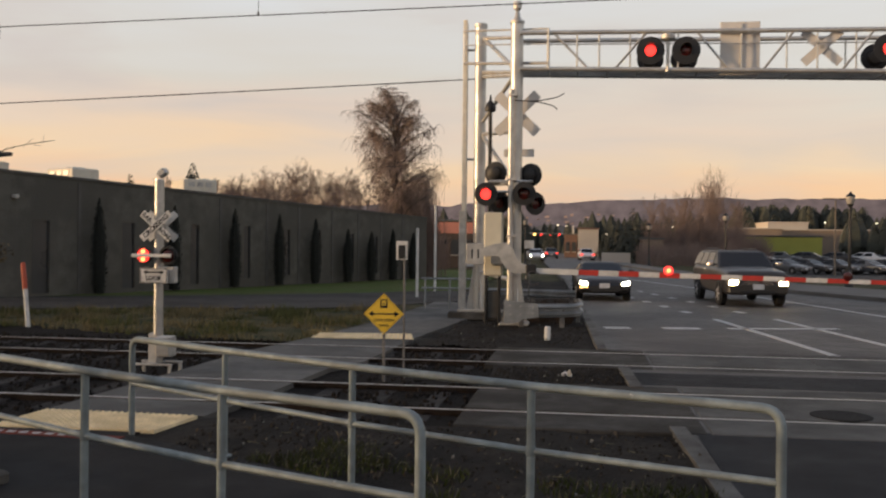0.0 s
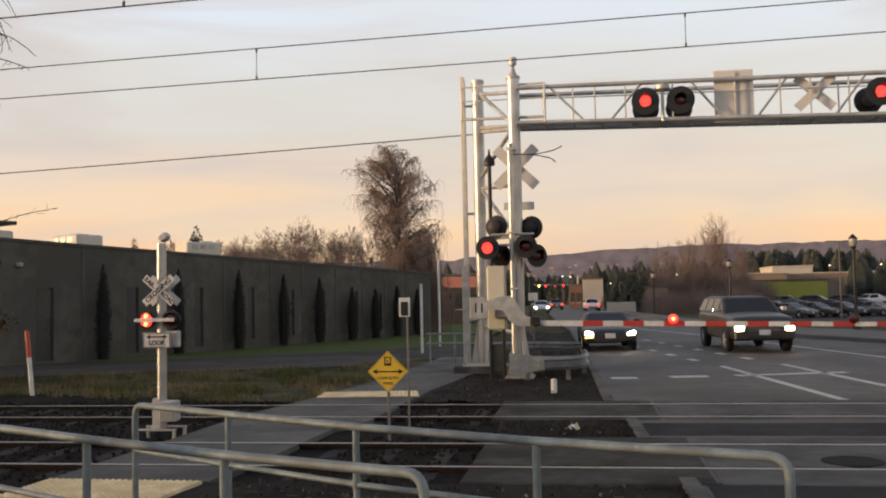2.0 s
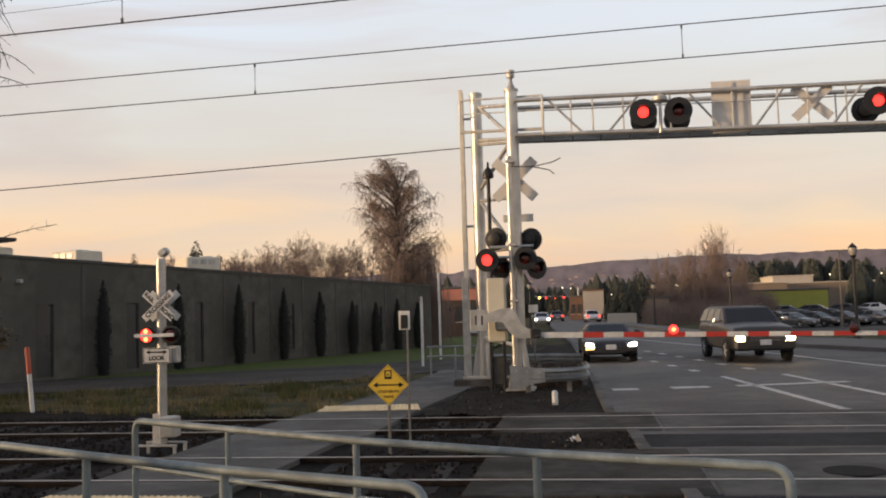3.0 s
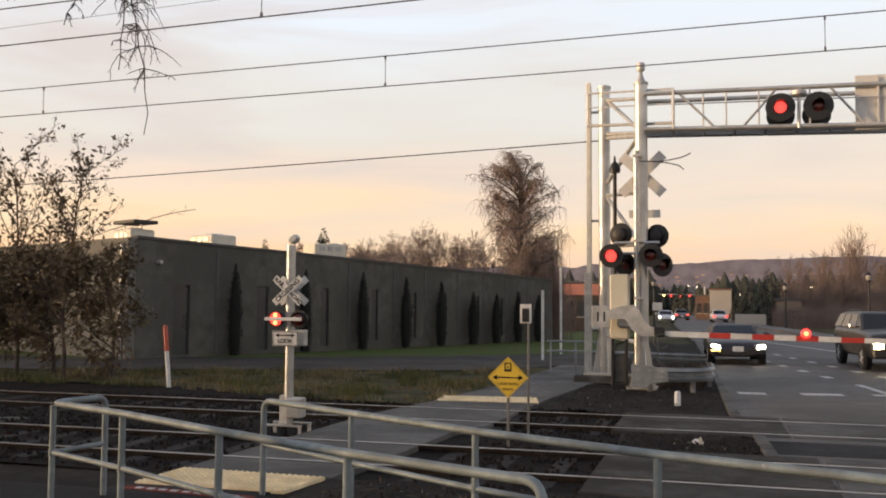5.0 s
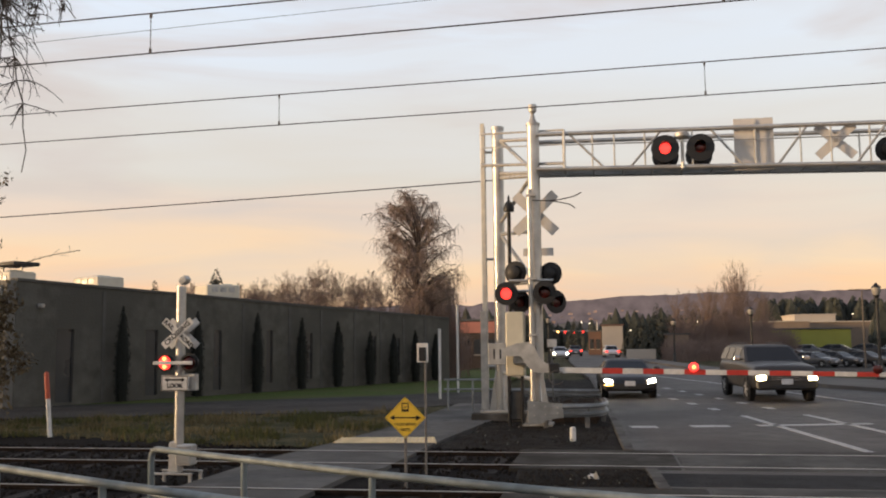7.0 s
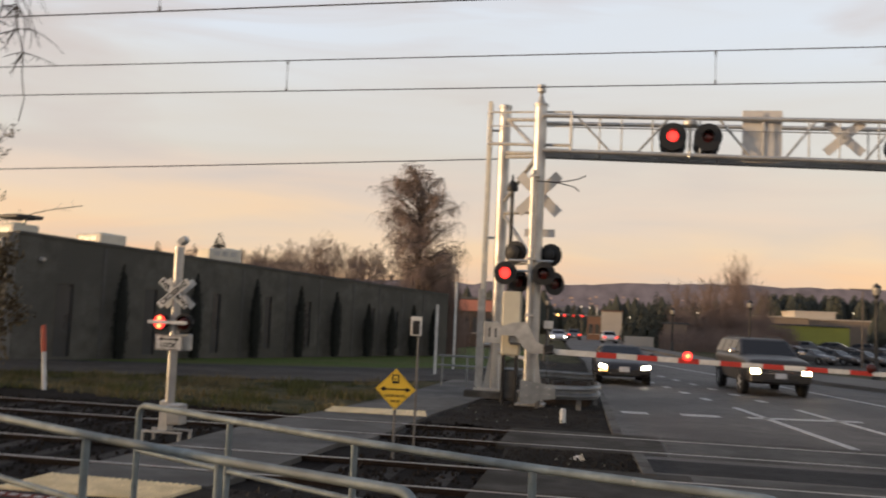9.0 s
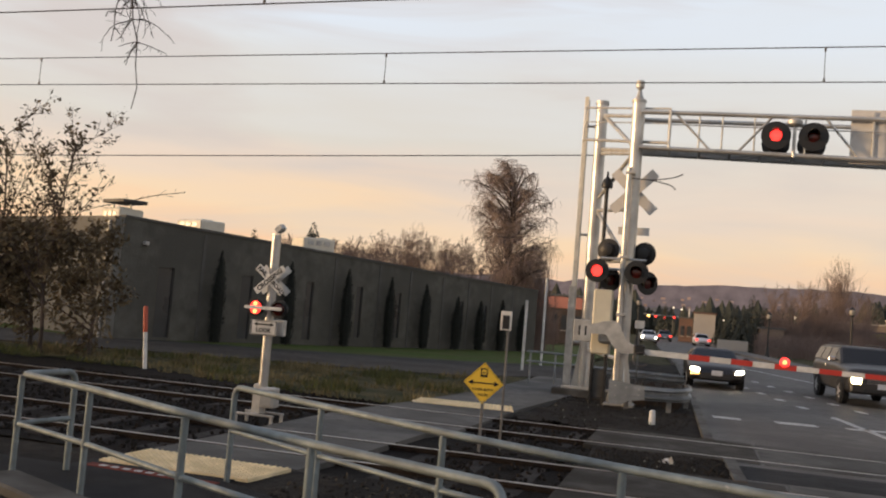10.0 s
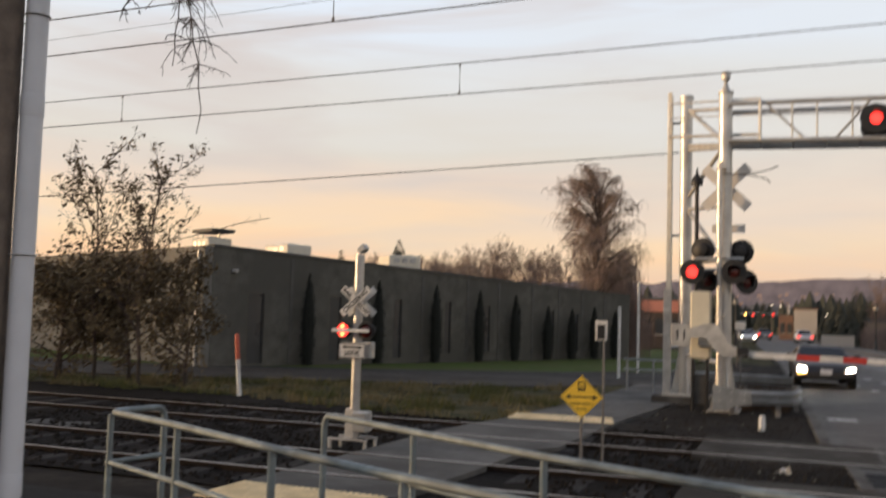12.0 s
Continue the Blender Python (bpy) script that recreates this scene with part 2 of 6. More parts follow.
class Mesh:
    """Collects vertices and faces of one mesh."""

    def __init__(self):
        self.v, self.f = [], []

    def add(self, verts, faces):
        o = len(self.v)
        self.v += [tuple(p) for p in verts]
        self.f += [tuple(i + o for i in f) for f in faces]
        return self

    def box(self, c, s, m=None, chamfer=0.0, taper=1.0):
        x, y, z = (a / 2 for a in s)
        if chamfer <= 0:
            vs = [Vector((sx * x * (taper if sz > 0 else 1), sy * y * (taper if sz > 0 else 1), sz * z)) for sz in (-1, 1) for sy in (-1, 1) for sx in (-1, 1)]
            fs = [(0, 2, 3, 1), (4, 5, 7, 6), (0, 1, 5, 4), (2, 6, 7, 3), (0, 4, 6, 2), (1, 3, 7, 5)]
        else:
            k = min(chamfer, x * 0.95, y * 0.95, z * 0.95)
            ring = lambda a, b: [(a - k, -b), (a, -b + k), (a, b - k), (a - k, b), (-a + k, b), (-a, b - k), (-a, -b + k), (-a + k, -b)]
            vs, fs = [], []
            for zz, inset in ((-z, k), (-z + k, 0), (z - k, 0), (z, k)):
                t = taper if zz > 0 else 1
                vs += [Vector((px * t, py * t, zz)) for px, py in ring(x - inset, y - inset)]
            for r in range(3):
                for i in range(8):
                    j = (i + 1) % 8
                    fs.append((r * 8 + i, r * 8 + j, r * 8 + 8 + j, r * 8 + 8 + i))
            fs += [tuple(range(7, -1, -1)), tuple(range(24, 32))]
        if m is not None:
            vs = [m @ v for v in vs]
        return self.add([Vector(c) + v for v in vs], fs)

    def tube(self, pts, r, seg=8, caps=True):
        pts = [Vector(p) for p in pts]
        rs = r if isinstance(r, (list, tuple)) else [r] * len(pts)
        o, n = len(self.v), len(pts)
        ref = None
        for i, p in enumerate(pts):
            d = (pts[min(i + 1, n - 1)] - pts[max(i - 1, 0)]).normalized()
            if ref is None:
                ref = d.cross(Vector((0, 0, 1)) if abs(d.z) < 0.9 else Vector((1, 0, 0))).normalized()
            ref = (ref - d * ref.dot(d)).normalized()
            q = d.cross(ref)
            for k in range(seg):
                a = 2 * math.pi * k / seg
                self.v.append(tuple(p + (ref * math.cos(a) + q * math.sin(a)) * rs[i]))
        for i in range(n - 1):
            for k in range(seg):
                j = (k + 1) % seg
                self.f.append((o + i * seg + k, o + i * seg + j, o + (i + 1) * seg + j, o + (i + 1) * seg + k))
        if caps:
            self.f += [tuple(o + k for k in range(seg - 1, -1, -1)), tuple(o + (n - 1) * seg + k for k in range(seg))]
        return self

    def prism(self, poly, z0, z1):
        n = len(poly)
        vs = [(*p[:2], z0) for p in poly] + [(*p[:2], z1) for p in poly]
        fs = [tuple(range(n - 1, -1, -1)), tuple(range(n, 2 * n))] + [(i, (i + 1) % n, n + (i + 1) % n, n + i) for i in range(n)]
        return self.add(vs, fs)

    def lathe(self, prof, m=None, seg=20):
        """prof: (radius, height) pairs round local z."""
        m = m or Matrix()
        o = len(self.v)
        for r, h in prof:
            for k in range(seg):
                a = 2 * math.pi * k / seg
                self.v.append(tuple(m @ Vector((r * math.cos(a), r * math.sin(a), h))))
        for i in range(len(prof) - 1):
            for k in range(seg):
                j = (k + 1) % seg
                self.f.append((o + i * seg + k, o + i * seg + j, o + (i + 1) * seg + j, o + (i + 1) * seg + k))
        self.f.append(tuple(o + k for k in range(seg - 1, -1, -1)))
        e = o + (len(prof) - 1) * seg
        self.f.append(tuple(e + k for k in range(seg)))
        return self

    def data(self, name, material, smooth=False):
        me = bpy.data.meshes.new(name)
        me.from_pydata(self.v, [], self.f)
        me.materials.append(material)
        if smooth:
            me.polygons.foreach_set("use_smooth", [True] * len(me.polygons))
            me.set_sharp_from_angle(angle=radians(40))
        me.update()
        return me


def part(name, bm, material, parent=None, label="", smooth=False, m=None):
    """One mesh object under a thing or a part."""
    me = bm if isinstance(bm, bpy.types.Mesh) else bm.data(name, material, smooth)
    ob = new(name, me)
    if parent is not None:
        ob.parent = parent
    if m is not None:
        ob.matrix_basis = m
    return tagged(ob, label)


def thing(name, m, label, category, group="", kind=""):
    ob = new(name)
    ob.empty_display_size = 0.2
    ob.matrix_basis = m
    return tagged(ob, label, category, group, kind)


def single(name, bm, material, label, category="", kind="", smooth=False, m=None, group=""):
    ob = part(name, bm, material, None, label, smooth, m)
    return tagged(ob, "", category, group, kind)


def bent(pts, r, n=5):
    """A polyline with its corners rounded by radius r."""
    pts = [Vector(p) for p in pts]
    out = [pts[0]]
    for a, b, c in zip(pts, pts[1:], pts[2:]):
        u, v = (a - b), (c - b)
        k = min(r, u.length * 0.45, v.length * 0.45)
        p, q = b + u.normalized() * k, b + v.normalized() * k
        for i in range(n + 1):
            t = i / n
            out.append(p * (1 - t) ** 2 + b * 2 * t * (1 - t) + q * t * t)
    return out + [pts[-1]]


def lettering(text, size, material, parent, m, name="lettering"):
    """Words in the built-in font, facing local -y after m, as a thin mesh."""
    cu = bpy.data.curves.new(name, "FONT")
    cu.body, cu.size, cu.align_x, cu.align_y, cu.extrude, cu.offset = text, size, "CENTER", "CENTER", 0.0008, size * 0.032
    tmp = bpy.data.objects.new("tmp", cu)
    scene.collection.objects.link(tmp)
    me = bpy.data.meshes.new_from_object(tmp.evaluated_get(bpy.context.evaluated_depsgraph_get()))
    bpy.data.objects.remove(tmp)
    me.materials.clear()
    me.materials.append(material)
    return part(name, me, material, parent, m=m @ pose(0, 0, 0, 90, 0, 0))


# ---- ground, track bed, road ----
gx_, gy_ = (-3000, -300, 12.5, 14.5, 70, 75, 3000), (-400, 55, 60, 95, 98, 400, 4000)
gm = Mesh()
for y in gy_:
    gm.v += [(x, y, -0.72 if 14 < x < 72 and 58 < y < 96 else -0.16) for x in gx_]
k = len(gx_)
gm.f = [(j * k + i, j * k + i + 1, (j + 1) * k + i + 1, (j + 1) * k + i) for j in range(len(gy_) - 1) for i in range(k - 1)]
single("ground", gm, WEEDS, "rough ground with winter grass and weeds", "ground", "structure")


def uneven(poly, z, amp, step, seedling):
    """A sheet over a polygon with small bumps."""
    xs, ys = [p[0] for p in poly], [p[1] for p in poly]
    bm = bmesh.new()
    f = bm.faces.new([bm.verts.new((*p, z)) for p in poly])
    for axis, lo, hi in ((0, min(xs), max(xs)), (1, min(ys), max(ys))):
        k = lo + step
        while k < hi:
            no = Vector((1, 0, 0)) if axis == 0 else Vector((0, 1, 0))
            bmesh.ops.bisect_plane(bm, geom=bm.verts[:] + bm.edges[:] + bm.faces[:], plane_co=no * k, plane_no=no)
            k += step
    for v in bm.verts:
        v.co.z += amp * noise.fractal(Vector((v.co.x * 1.1 + seedling, v.co.y * 1.1, 0)), 1.0, 2.0, 4)
    bmesh.ops.recalc_face_normals(bm, faces=bm.faces[:])
    if sum(fc.normal.z for fc in bm.faces) < 0:
        bmesh.ops.reverse_faces(bm, faces=bm.faces[:])
    me = bpy.data.meshes.new("sheet")
    bm.to_mesh(me)
    bm.free()
    return me


def sheet(name, me, material, label, category):
    me.materials.append(material)
    me.polygons.foreach_set("use_smooth", [True] * len(me.polygons))
    return tagged(new(name, me), label, category, "", "structure")


sheet("track_bed", uneven([(-40, 8.75), (30, 8.75), (30, 16.1), (-4.9, 16.1), (-5.9, 16.3), (-8, 17.1), (-11, 17.8), (-40, 17.9)], -0.062, 0.020, 0.5, 3), BALLAST, "dark oily ballast bed under the two tracks", "ballast")
single("walkway_dirt", Mesh().prism([(-40, -6), (-12, -6), (-12, 7.6), (-5.5, 7.6), (-5.4, 8.8), (-40, 8.8)], -0.25, -0.085), DIRT, "dark bare dirt beyond the walkway", "dirt", "structure")
sheet("verge_dirt", uneven([(-3.75, 8.75), (-3.95, 7.75), (1.0, 5.1), (0.9, 8.75)], -0.02, 0.035, 0.25, 9), DIRT, "bare dark dirt with dead leaves beside the track", "dirt")
sheet("verge_dirt_between", uneven([(-1.1, 11.5), (0.72, 11.5), (0.5, 13.2), (-1.2, 13.2)], -0.02, 0.035, 0.25, 5), DIRT, "dark gravelly dirt strip between the tracks", "dirt")
sheet("island_dirt", uneven([(-2.95, 15.9), (0.4, 15.4), (0.0, 27), (-0.55, 44), (-3.0, 44), (-2.7, 27), (-2.2, 26.9), (-2.6, 19)], -0.03, 0.06, 0.3, 7), DIRT, "bare dark earth round the signal foundations", "dirt")
sheet("weed_strip", uneven([(-40, 17.6), (-11, 17.5), (-8, 16.8), (-5.9, 15.9), (-4.95, 15.9), (-4.4, 22), (-4.2, 27), (-5.8, 24.5), (-7.8, 23.3), (-10.6, 22.7), (-13.2, 21.8), (-16.5, 20.4), (-40, 19.6)], -0.045, 0.035, 0.45, 1), WEEDS, "strip of weeds and dry grass along the railway", "grass")
sheet("lawn", uneven([(-40, 25.5), (-17.2, 24.6), (-16.0, 26.1), (-13.0, 27.5), (-9.9, 29.4), (-7.5, 31.0), (-5.8, 32.8), (-4.4, 33.5), (-4.2, 60), (-40, 60)], -0.04, 0.03, 1.6, 4), GRASS, "green mown lawn in front of the long building", "lawn")
single("service_road", Mesh().prism([(-40, 19.5), (-16.5, 20.3), (-13.2, 21.7), (-10.6, 22.6), (-7.8, 23.2), (-5.8, 24.4), (-4.2, 26.9), (-2.8, 28.5), (-3.0, 33.6), (-4.4, 33.6), (-5.8, 32.9), (-7.5, 31.1), (-9.9, 29.5), (-13.0, 27.6), (-16.1, 26.2), (-17.3, 24.7), (-40, 25.6)], -0.2, -0.012), OLD_ASPHALT, "worn asphalt service lane beside the lawn", "road", "structure")

CURBX = [(1.25, -6.0), (1.17, 5.0), (1.05, 7.5), (0.98, 9.0)]
CURBX2 = [(0.75, 11.4), (0.70, 12.7), (0.67, 13.3)]
CURBX3 = [(0.44, 15.4), (0.38, 17.2), (0.3, 20.0), (0.12, 25.0), (-0.1, 32.0), (-0.6, 45.0), (-2.5, 75.0), (-6, 140.0), (-20, 260)]
right_edge = [(30, -6), (30, 16), (16, 24.5), (9.6, 31.2), (7.9, 35.3), (6.3, 46), (5.2, 57), (3.7, 72), (2.4, 85), (1.9, 118), (-7, 260)]
right_back = [(19, 29), (11.6, 37.0), (9.5, 42.0), (7.5, 52), (6.3, 62), (5.2, 75), (4.0, 88), (3.6, 118), (-5, 260)]
road_poly = [(x, y) for x, y in CURBX + CURBX2 + CURBX3] + right_edge[::-1]
single("road", Mesh().prism(road_poly, -0.3, 0.0), ASPHALT, "dark asphalt street crossing the railway", "road", "structure")


def curb(line):
    m = Mesh()
    for (x0, y0), (x1, y1) in zip(line, line[1:]):
        m.prism([(x0 - 0.13, y0), (x0 + 0.02, y0), (x1 + 0.02, y1), (x1 - 0.13, y1)], -0.2, 0.028)
    return m


for line in (CURBX, CURBX2, CURBX3):
    single("kerb", curb(line), CURB, "worn concrete kerb along the street", "kerb", "structure")
m = Mesh()
for p0, q0, p1, q1 in zip(right_edge[2:], right_back, right_edge[3:], right_back[1:]):
    m.prism([p0, q0, q1, p1], -0.2, 0.13)
single("pavement_far", m, mat("far_pavement", (0.17, 0.158, 0.142), spec=0.12, rough=0.85, scale=1.2, vary=0.2, second=(0.13, 0.12, 0.11), second_scale=0.3), "pale concrete pavement across the street", "pavement", "structure")

# paths
single("asphalt_apron", Mesh().prism([(-12, -6), (1.0, -6), (1.0, 5.15), (-3.95, 7.8), (-3.75, 8.75), (-5.4, 8.75), (-5.5, 7.6), (-12, 7.6)], -0.25, -0.006), APRON, "dark asphalt walkway at the railing", "pavement", "structure")
single("footpath", Mesh().prism([(-5.38, 8.75), (-3.66, 8.75), (-3.5, 10.4), (-3.4, 12.4), (-3.1, 13.1), (-2.95, 16.5), (-2.9, 17.4), (-2.45, 22.0), (-2.6, 27), (-4.2, 27), (-4.4, 20), (-4.82, 16.3), (-5.2, 14.0)], -0.25, -0.002), PATHGREY, "grey asphalt footpath crossing both tracks", "pavement", "structure")


def tactile(corners, z):
    a, b, c, d = (Vector((*p, z)) for p in corners)
    t = thing("tactile_paving", pose(0, 0, 0), "worn yellow tactile warning plate set in the path", "tactile paving", "tactile plates", "")
    part("plate", Mesh().prism(corners, -0.02, z), TACTILE, t)
    dm = Mesh()
    nu, nv = 24, 12
    for i in range(nu):
        for j in range(nv):
            u, v = (i + 0.5) / nu, (j + 0.5) / nv
            p = a.lerp(b, v).lerp(d.lerp(c, v), u)
            dm.lathe([(0.021, 0), (0.018, 0.009), (0.010, 0.014)], Matrix.Translation(p), 6)
    tagged(part("dome_field", dm, TACTILE, t), "", "", "", "stuff")


tactile([(-5.36, 7.9), (-5.33, 8.72), (-3.70, 8.68), (-3.79, 7.93)], 0.012)
tactile([(-4.79, 16.2), (-4.86, 17.02), (-3.12, 17.22), (-2.94, 16.4)], 0.012)

# ---- tracks ----
RAILY = [(9.57, 11.07), (13.52, 15.03)]


def railway(y0, y1):
    t = thing("railway_track", pose(0, (y0 + y1) / 2, 0), "pair of worn steel rails on concrete ties", "railway track", "railway tracks")
    for y in (y0, y1):
        dy = y - (y0 + y1) / 2
        prof = [(-0.07, -0.15), (0.07, -0.15), (0.07, -0.138), (0.012, -0.12), (0.012, -0.035), (0.036, -0.028), (0.036, 0.002), (-0.036, 0.002), (-0.036, -0.028), (-0.012, -0.035), (-0.012, -0.12), (-0.07, -0.138)]
        n = len(prof)
        vs = [(x, dy + p, z) for x in (-40, 30) for p, z in prof]
        rl = part("rail", Mesh().add(vs, [tuple(range(n - 1, -1, -1)), tuple(range(n, 2 * n))] + [(i, (i + 1) % n, n + (i + 1) % n, n + i) for i in range(n)]), RAIL, t)
        part("rail_head", Mesh().box((-5, dy, 0.005), (70, 0.05, 0.006)), RAILTOP, rl, "polished running surface")
    tie = Mesh().box((0, 0, 0), (0.24, 2.5, 0.12), None, 0.02).data("tie", TIE)
    x = -39.0
    while x < -1.2:
        if not -5.6 < x < -3.0:
            part("tie", tie, TIE, t, m=pose(x + random.uniform(-0.02, 0.02), random.uniform(-0.03, 0.03), -0.116 + random.uniform(-0.008, 0.014)))
        x += 0.68


for a, b in RAILY:
    railway(a, b)

# darker, newer asphalt before and between the tracks
NEWER = mat("newer_asphalt", (0.036, 0.036, 0.037), spec=0.14, rough=0.85, scale=3, vary=0.35, bump=0.6, bump_scale=110, second=(0.024, 0.024, 0.025), second_scale=0.6, spots=((0.06, 0.06, 0.06), 60, 0.68))
for poly in ([(1.25, -5.9), (29.9, -5.9), (29.9, 8.85), (1.08, 8.85)], [(0.74, 11.75), (29.9, 11.75), (29.9, 12.85), (0.66, 12.85)]):
    single("asphalt_patch", Mesh().prism(poly, -0.1, 0.004), NEWER, "dark newer asphalt beside the crossing panels", "road", "structure")
# concrete crossing panels in the street
MUDDY = mat("muddy_concrete", (0.074, 0.069, 0.061), spec=0.1, rough=0.9, scale=5, vary=0.3, bump=0.4, bump_scale=70, second=(0.044, 0.040, 0.034), second_scale=1.3, rand=0.1)
for ya, yb in ((8.76, 9.49), (9.66, 10.98), (11.16, 11.55), (13.2, 13.44), (13.61, 14.94), (15.12, 15.45)):
    x = -1.2 if ya < 12 else -1.35
    while x < 22:
        single("crossing_panel", Mesh().box((x + 1.2, (ya + yb) / 2, -0.10), (2.365, yb - ya, 0.22 + 0.006 * random.random()), None, 0.012), MUDDY if x < 0 else CONCRETE,
                       "grey concrete crossing panel between the rails", "crossing panel", "structure", group="crossing panels")
        x += 2.4

# street markings


def stripe(a, b, w, label="worn white road marking line"):
    a, b = Vector((*a, 0)), Vector((*b, 0))
    n = (b - a).cross(Vector((0, 0, 1))).normalized() * w / 2
    single("road_marking", Mesh().prism([(a - n)[:2], (a + n)[:2], (b + n)[:2], (b - n)[:2]], 0.0, 0.006), MARK, label, "road marking", "structure")


stripe((3.17, 22.6), (4.06, 15.35), 0.15)
stripe((4.62, 23.0), (5.40, 17.2), 0.15)
stripe((0.53, 19.63), (1.05, 19.7), 0.40, "white stop line")
stripe((1.74, 19.85), (2.51, 19.95), 0.40, "white stop line")
stripe((3.10, 20.07), (5.43, 20.65), 0.28, "white stop line")
stripe((7.9, 22.9), (5.3, 36.4), 0.14)
stripe((5.3, 36.4), (1.9, 50.0), 0.14)
stripe((12.0, 24), (7.8, 46), 0.12)
for i in range(9):
    y = 24.75 + i * 2.1
    x = 2.8 - (y - 24.75) * 0.17
    stripe((x, y - 0.28), (x - 0.1, y + 0.28), 0.2)
    y = 25.14 + i * 2.05
    x = 4.21 - (y - 25.14) * 0.185
    stripe((x, y - 0.28), (x - 0.1, y + 0.28), 0.2)

TRIMDARK = mat("dark_box", (0.045, 0.043, 0.040), 0.7, scale=6, vary=0.4)
POSTGREY = mat("dull_post_steel", (0.16, 0.155, 0.15), 0.6, 0.3, scale=9, vary=0.3)

# ---- handrails ----


def handrail(label, line, height, mid, posts):
    """A welded pipe railing along line, with rounded end posts and a middle rail."""
    t = thing("handrail", pose(*line[0], 0), label, "handrail", "pipe handrails")
    o = Vector((*line[0], 0))
    pts = [Vector((*p, 0)) - o for p in line]
    up, md = Vector((0, 0, height)), Vector((0, 0, mid))
    part("top_rail", Mesh().tube(bent([pts[0] - Vector((0, 0, 0.1))] + [p + up for p in pts] + [pts[-1] - Vector((0, 0, 0.1))], 0.11), 0.028, 12), RAILPIPE, t, smooth=True)
    part("middle_rail", Mesh().tube([p + md for p in pts], 0.022, 10), RAILPIPE, t, smooth=True)
    pm = Mesh().tube([(0, 0, -0.1), (0, 0, height - 0.02)], 0.026, 12).lathe([(0.06, 0), (0.06, 0.012), (0.03, 0.014)], None, 12).data("post", RAILPIPE, True)
    cm = Mesh().lathe([(0.031, -0.03), (0.031, 0.03)], None, 12).data("weld_collar", RAILPIPE, True)
    for p in posts:
        q = Vector((*p, 0)) - o
        ps = part("post", pm, RAILPIPE, t, m=Matrix.Translation(q))
        part("weld_collar", cm, RAILPIPE, ps, m=pose(0, 0, mid))
    return t


handrail("grey galvanised pipe handrail between path and dirt verge", [(-3.95, 7.82), (-2.81, 7.14), (-1.585, 6.43), (-0.285, 5.80), (1.09, 5.27)], 0.85, 0.45,
         [(-2.81, 7.14), (-1.585, 6.43), (-0.29, 5.80)])
handrail("grey galvanised pipe handrail with a short return end", [(-5.31, 7.35), (-5.40, 6.76), (-4.39, 6.30), (-3.17, 5.645), (-2.012, 5.08), (-0.775, 4.57)], 0.88, 0.46,
         [(-5.40, 6.76), (-4.39, 6.30), (-3.17, 5.645), (-2.012, 5.08)])

# ---- signal heads and signs ----


def signal_head(parent, m, lit, size=0.25, lens=0.49, deep=0.20):
    """Round black background with hood and lens; faces local -y."""
    face = m @ pose(0, 0, 0, 90, 0, 0)          # local z of a lathe points to -y
    head = part("signal_head", Mesh().lathe([(0.07, -0.16), (size * 0.52, -0.14), (size * 0.6, -0.02), (size, -0.012), (size, 0.0), (size * 0.56, 0.004)], face, 28), BLACK, parent,
                "black round signal head", True)
    hood = Mesh()
    n, R, r = 20, size * (lens + 0.03), size * lens
    for k in range(n + 1):
        a = math.pi * (-0.22 + 1.44 * k / n)
        dep = 0.02 + deep * max(0.25, math.sin(max(0, min(math.pi, a))))
        for rad in (R, r):
            for y in (0.0, dep):
                hood.v.append(tuple(m @ Vector((rad * math.cos(a), -y, rad * math.sin(a)))))
    for k in range(n):
        b = k * 4
        hood.f += [(b, b + 1, b + 5, b + 4), (b + 2, b + 6, b + 7, b + 3), (b + 1, b + 3, b + 7, b + 5)]
    part("hood", hood, BLACK, head, smooth=True)
    part("lens", Mesh().lathe([(r * 0.98, 0.004), (r * 0.8, 0.018), (r * 0.4, 0.03), (0.004, 0.034)], face, 24), REDLIT if lit else REDDARK, head,
         "glowing red lens" if lit else "dark red lens", True)
    return head


# pedestrian signal mast at the footpath
ped = thing("pedestrian_signal", pose(-5.562, 11.72, 0), "grey pedestrian signal mast with crossbuck, red lamps and sign", "railway signal")
part("mast", Mesh().tube([(0, 0, 0.1), (0, 0, 2.55)], 0.063, 16), STEEL, ped, smooth=True)
part("mast_cap", Mesh().box((0.045, 0, 2.63), (0.13, 0.13, 0.10), Euler((0, radians(-38), 0)).to_matrix(), 0.02), CASTGREY, ped)
part("sleeve", Mesh().box((-0.06, 0, 0.28), (0.11, 0.12, 0.42), None, 0.01), CASTGREY, ped)
jb = part("junction_box", Mesh().box((0.11, -0.01, 0.32), (0.22, 0.20, 0.27), None, 0.015), CASTGREY, ped)
part("box_lid", Mesh().box((0.11, -0.118, 0.33), (0.18, 0.014, 0.22), None, 0.004), STEEL, jb)
fr = Mesh().box((-0.02, -0.16, 0.09), (0.58, 0.04, 0.03), None, 0.006).box((-0.02, 0.16, 0.09), (0.58, 0.04, 0.03), None, 0.006).box((-0.06, 0, 0.09), (0.12, 0.3, 0.03), None, 0.006)
part("base_frame", fr, CASTGREY, ped)
for x in (-0.28, 0.24):
    for y in (-0.16, 0.16):
        part("leg", Mesh().box((x, y, -0.02), (0.04, 0.04, 0.2), None, 0.004), CASTGREY, ped)
part("footing", Mesh().box((0, 0, -0.12), (0.5, 0.5, 0.1), None, 0.02), BALLAST, ped)
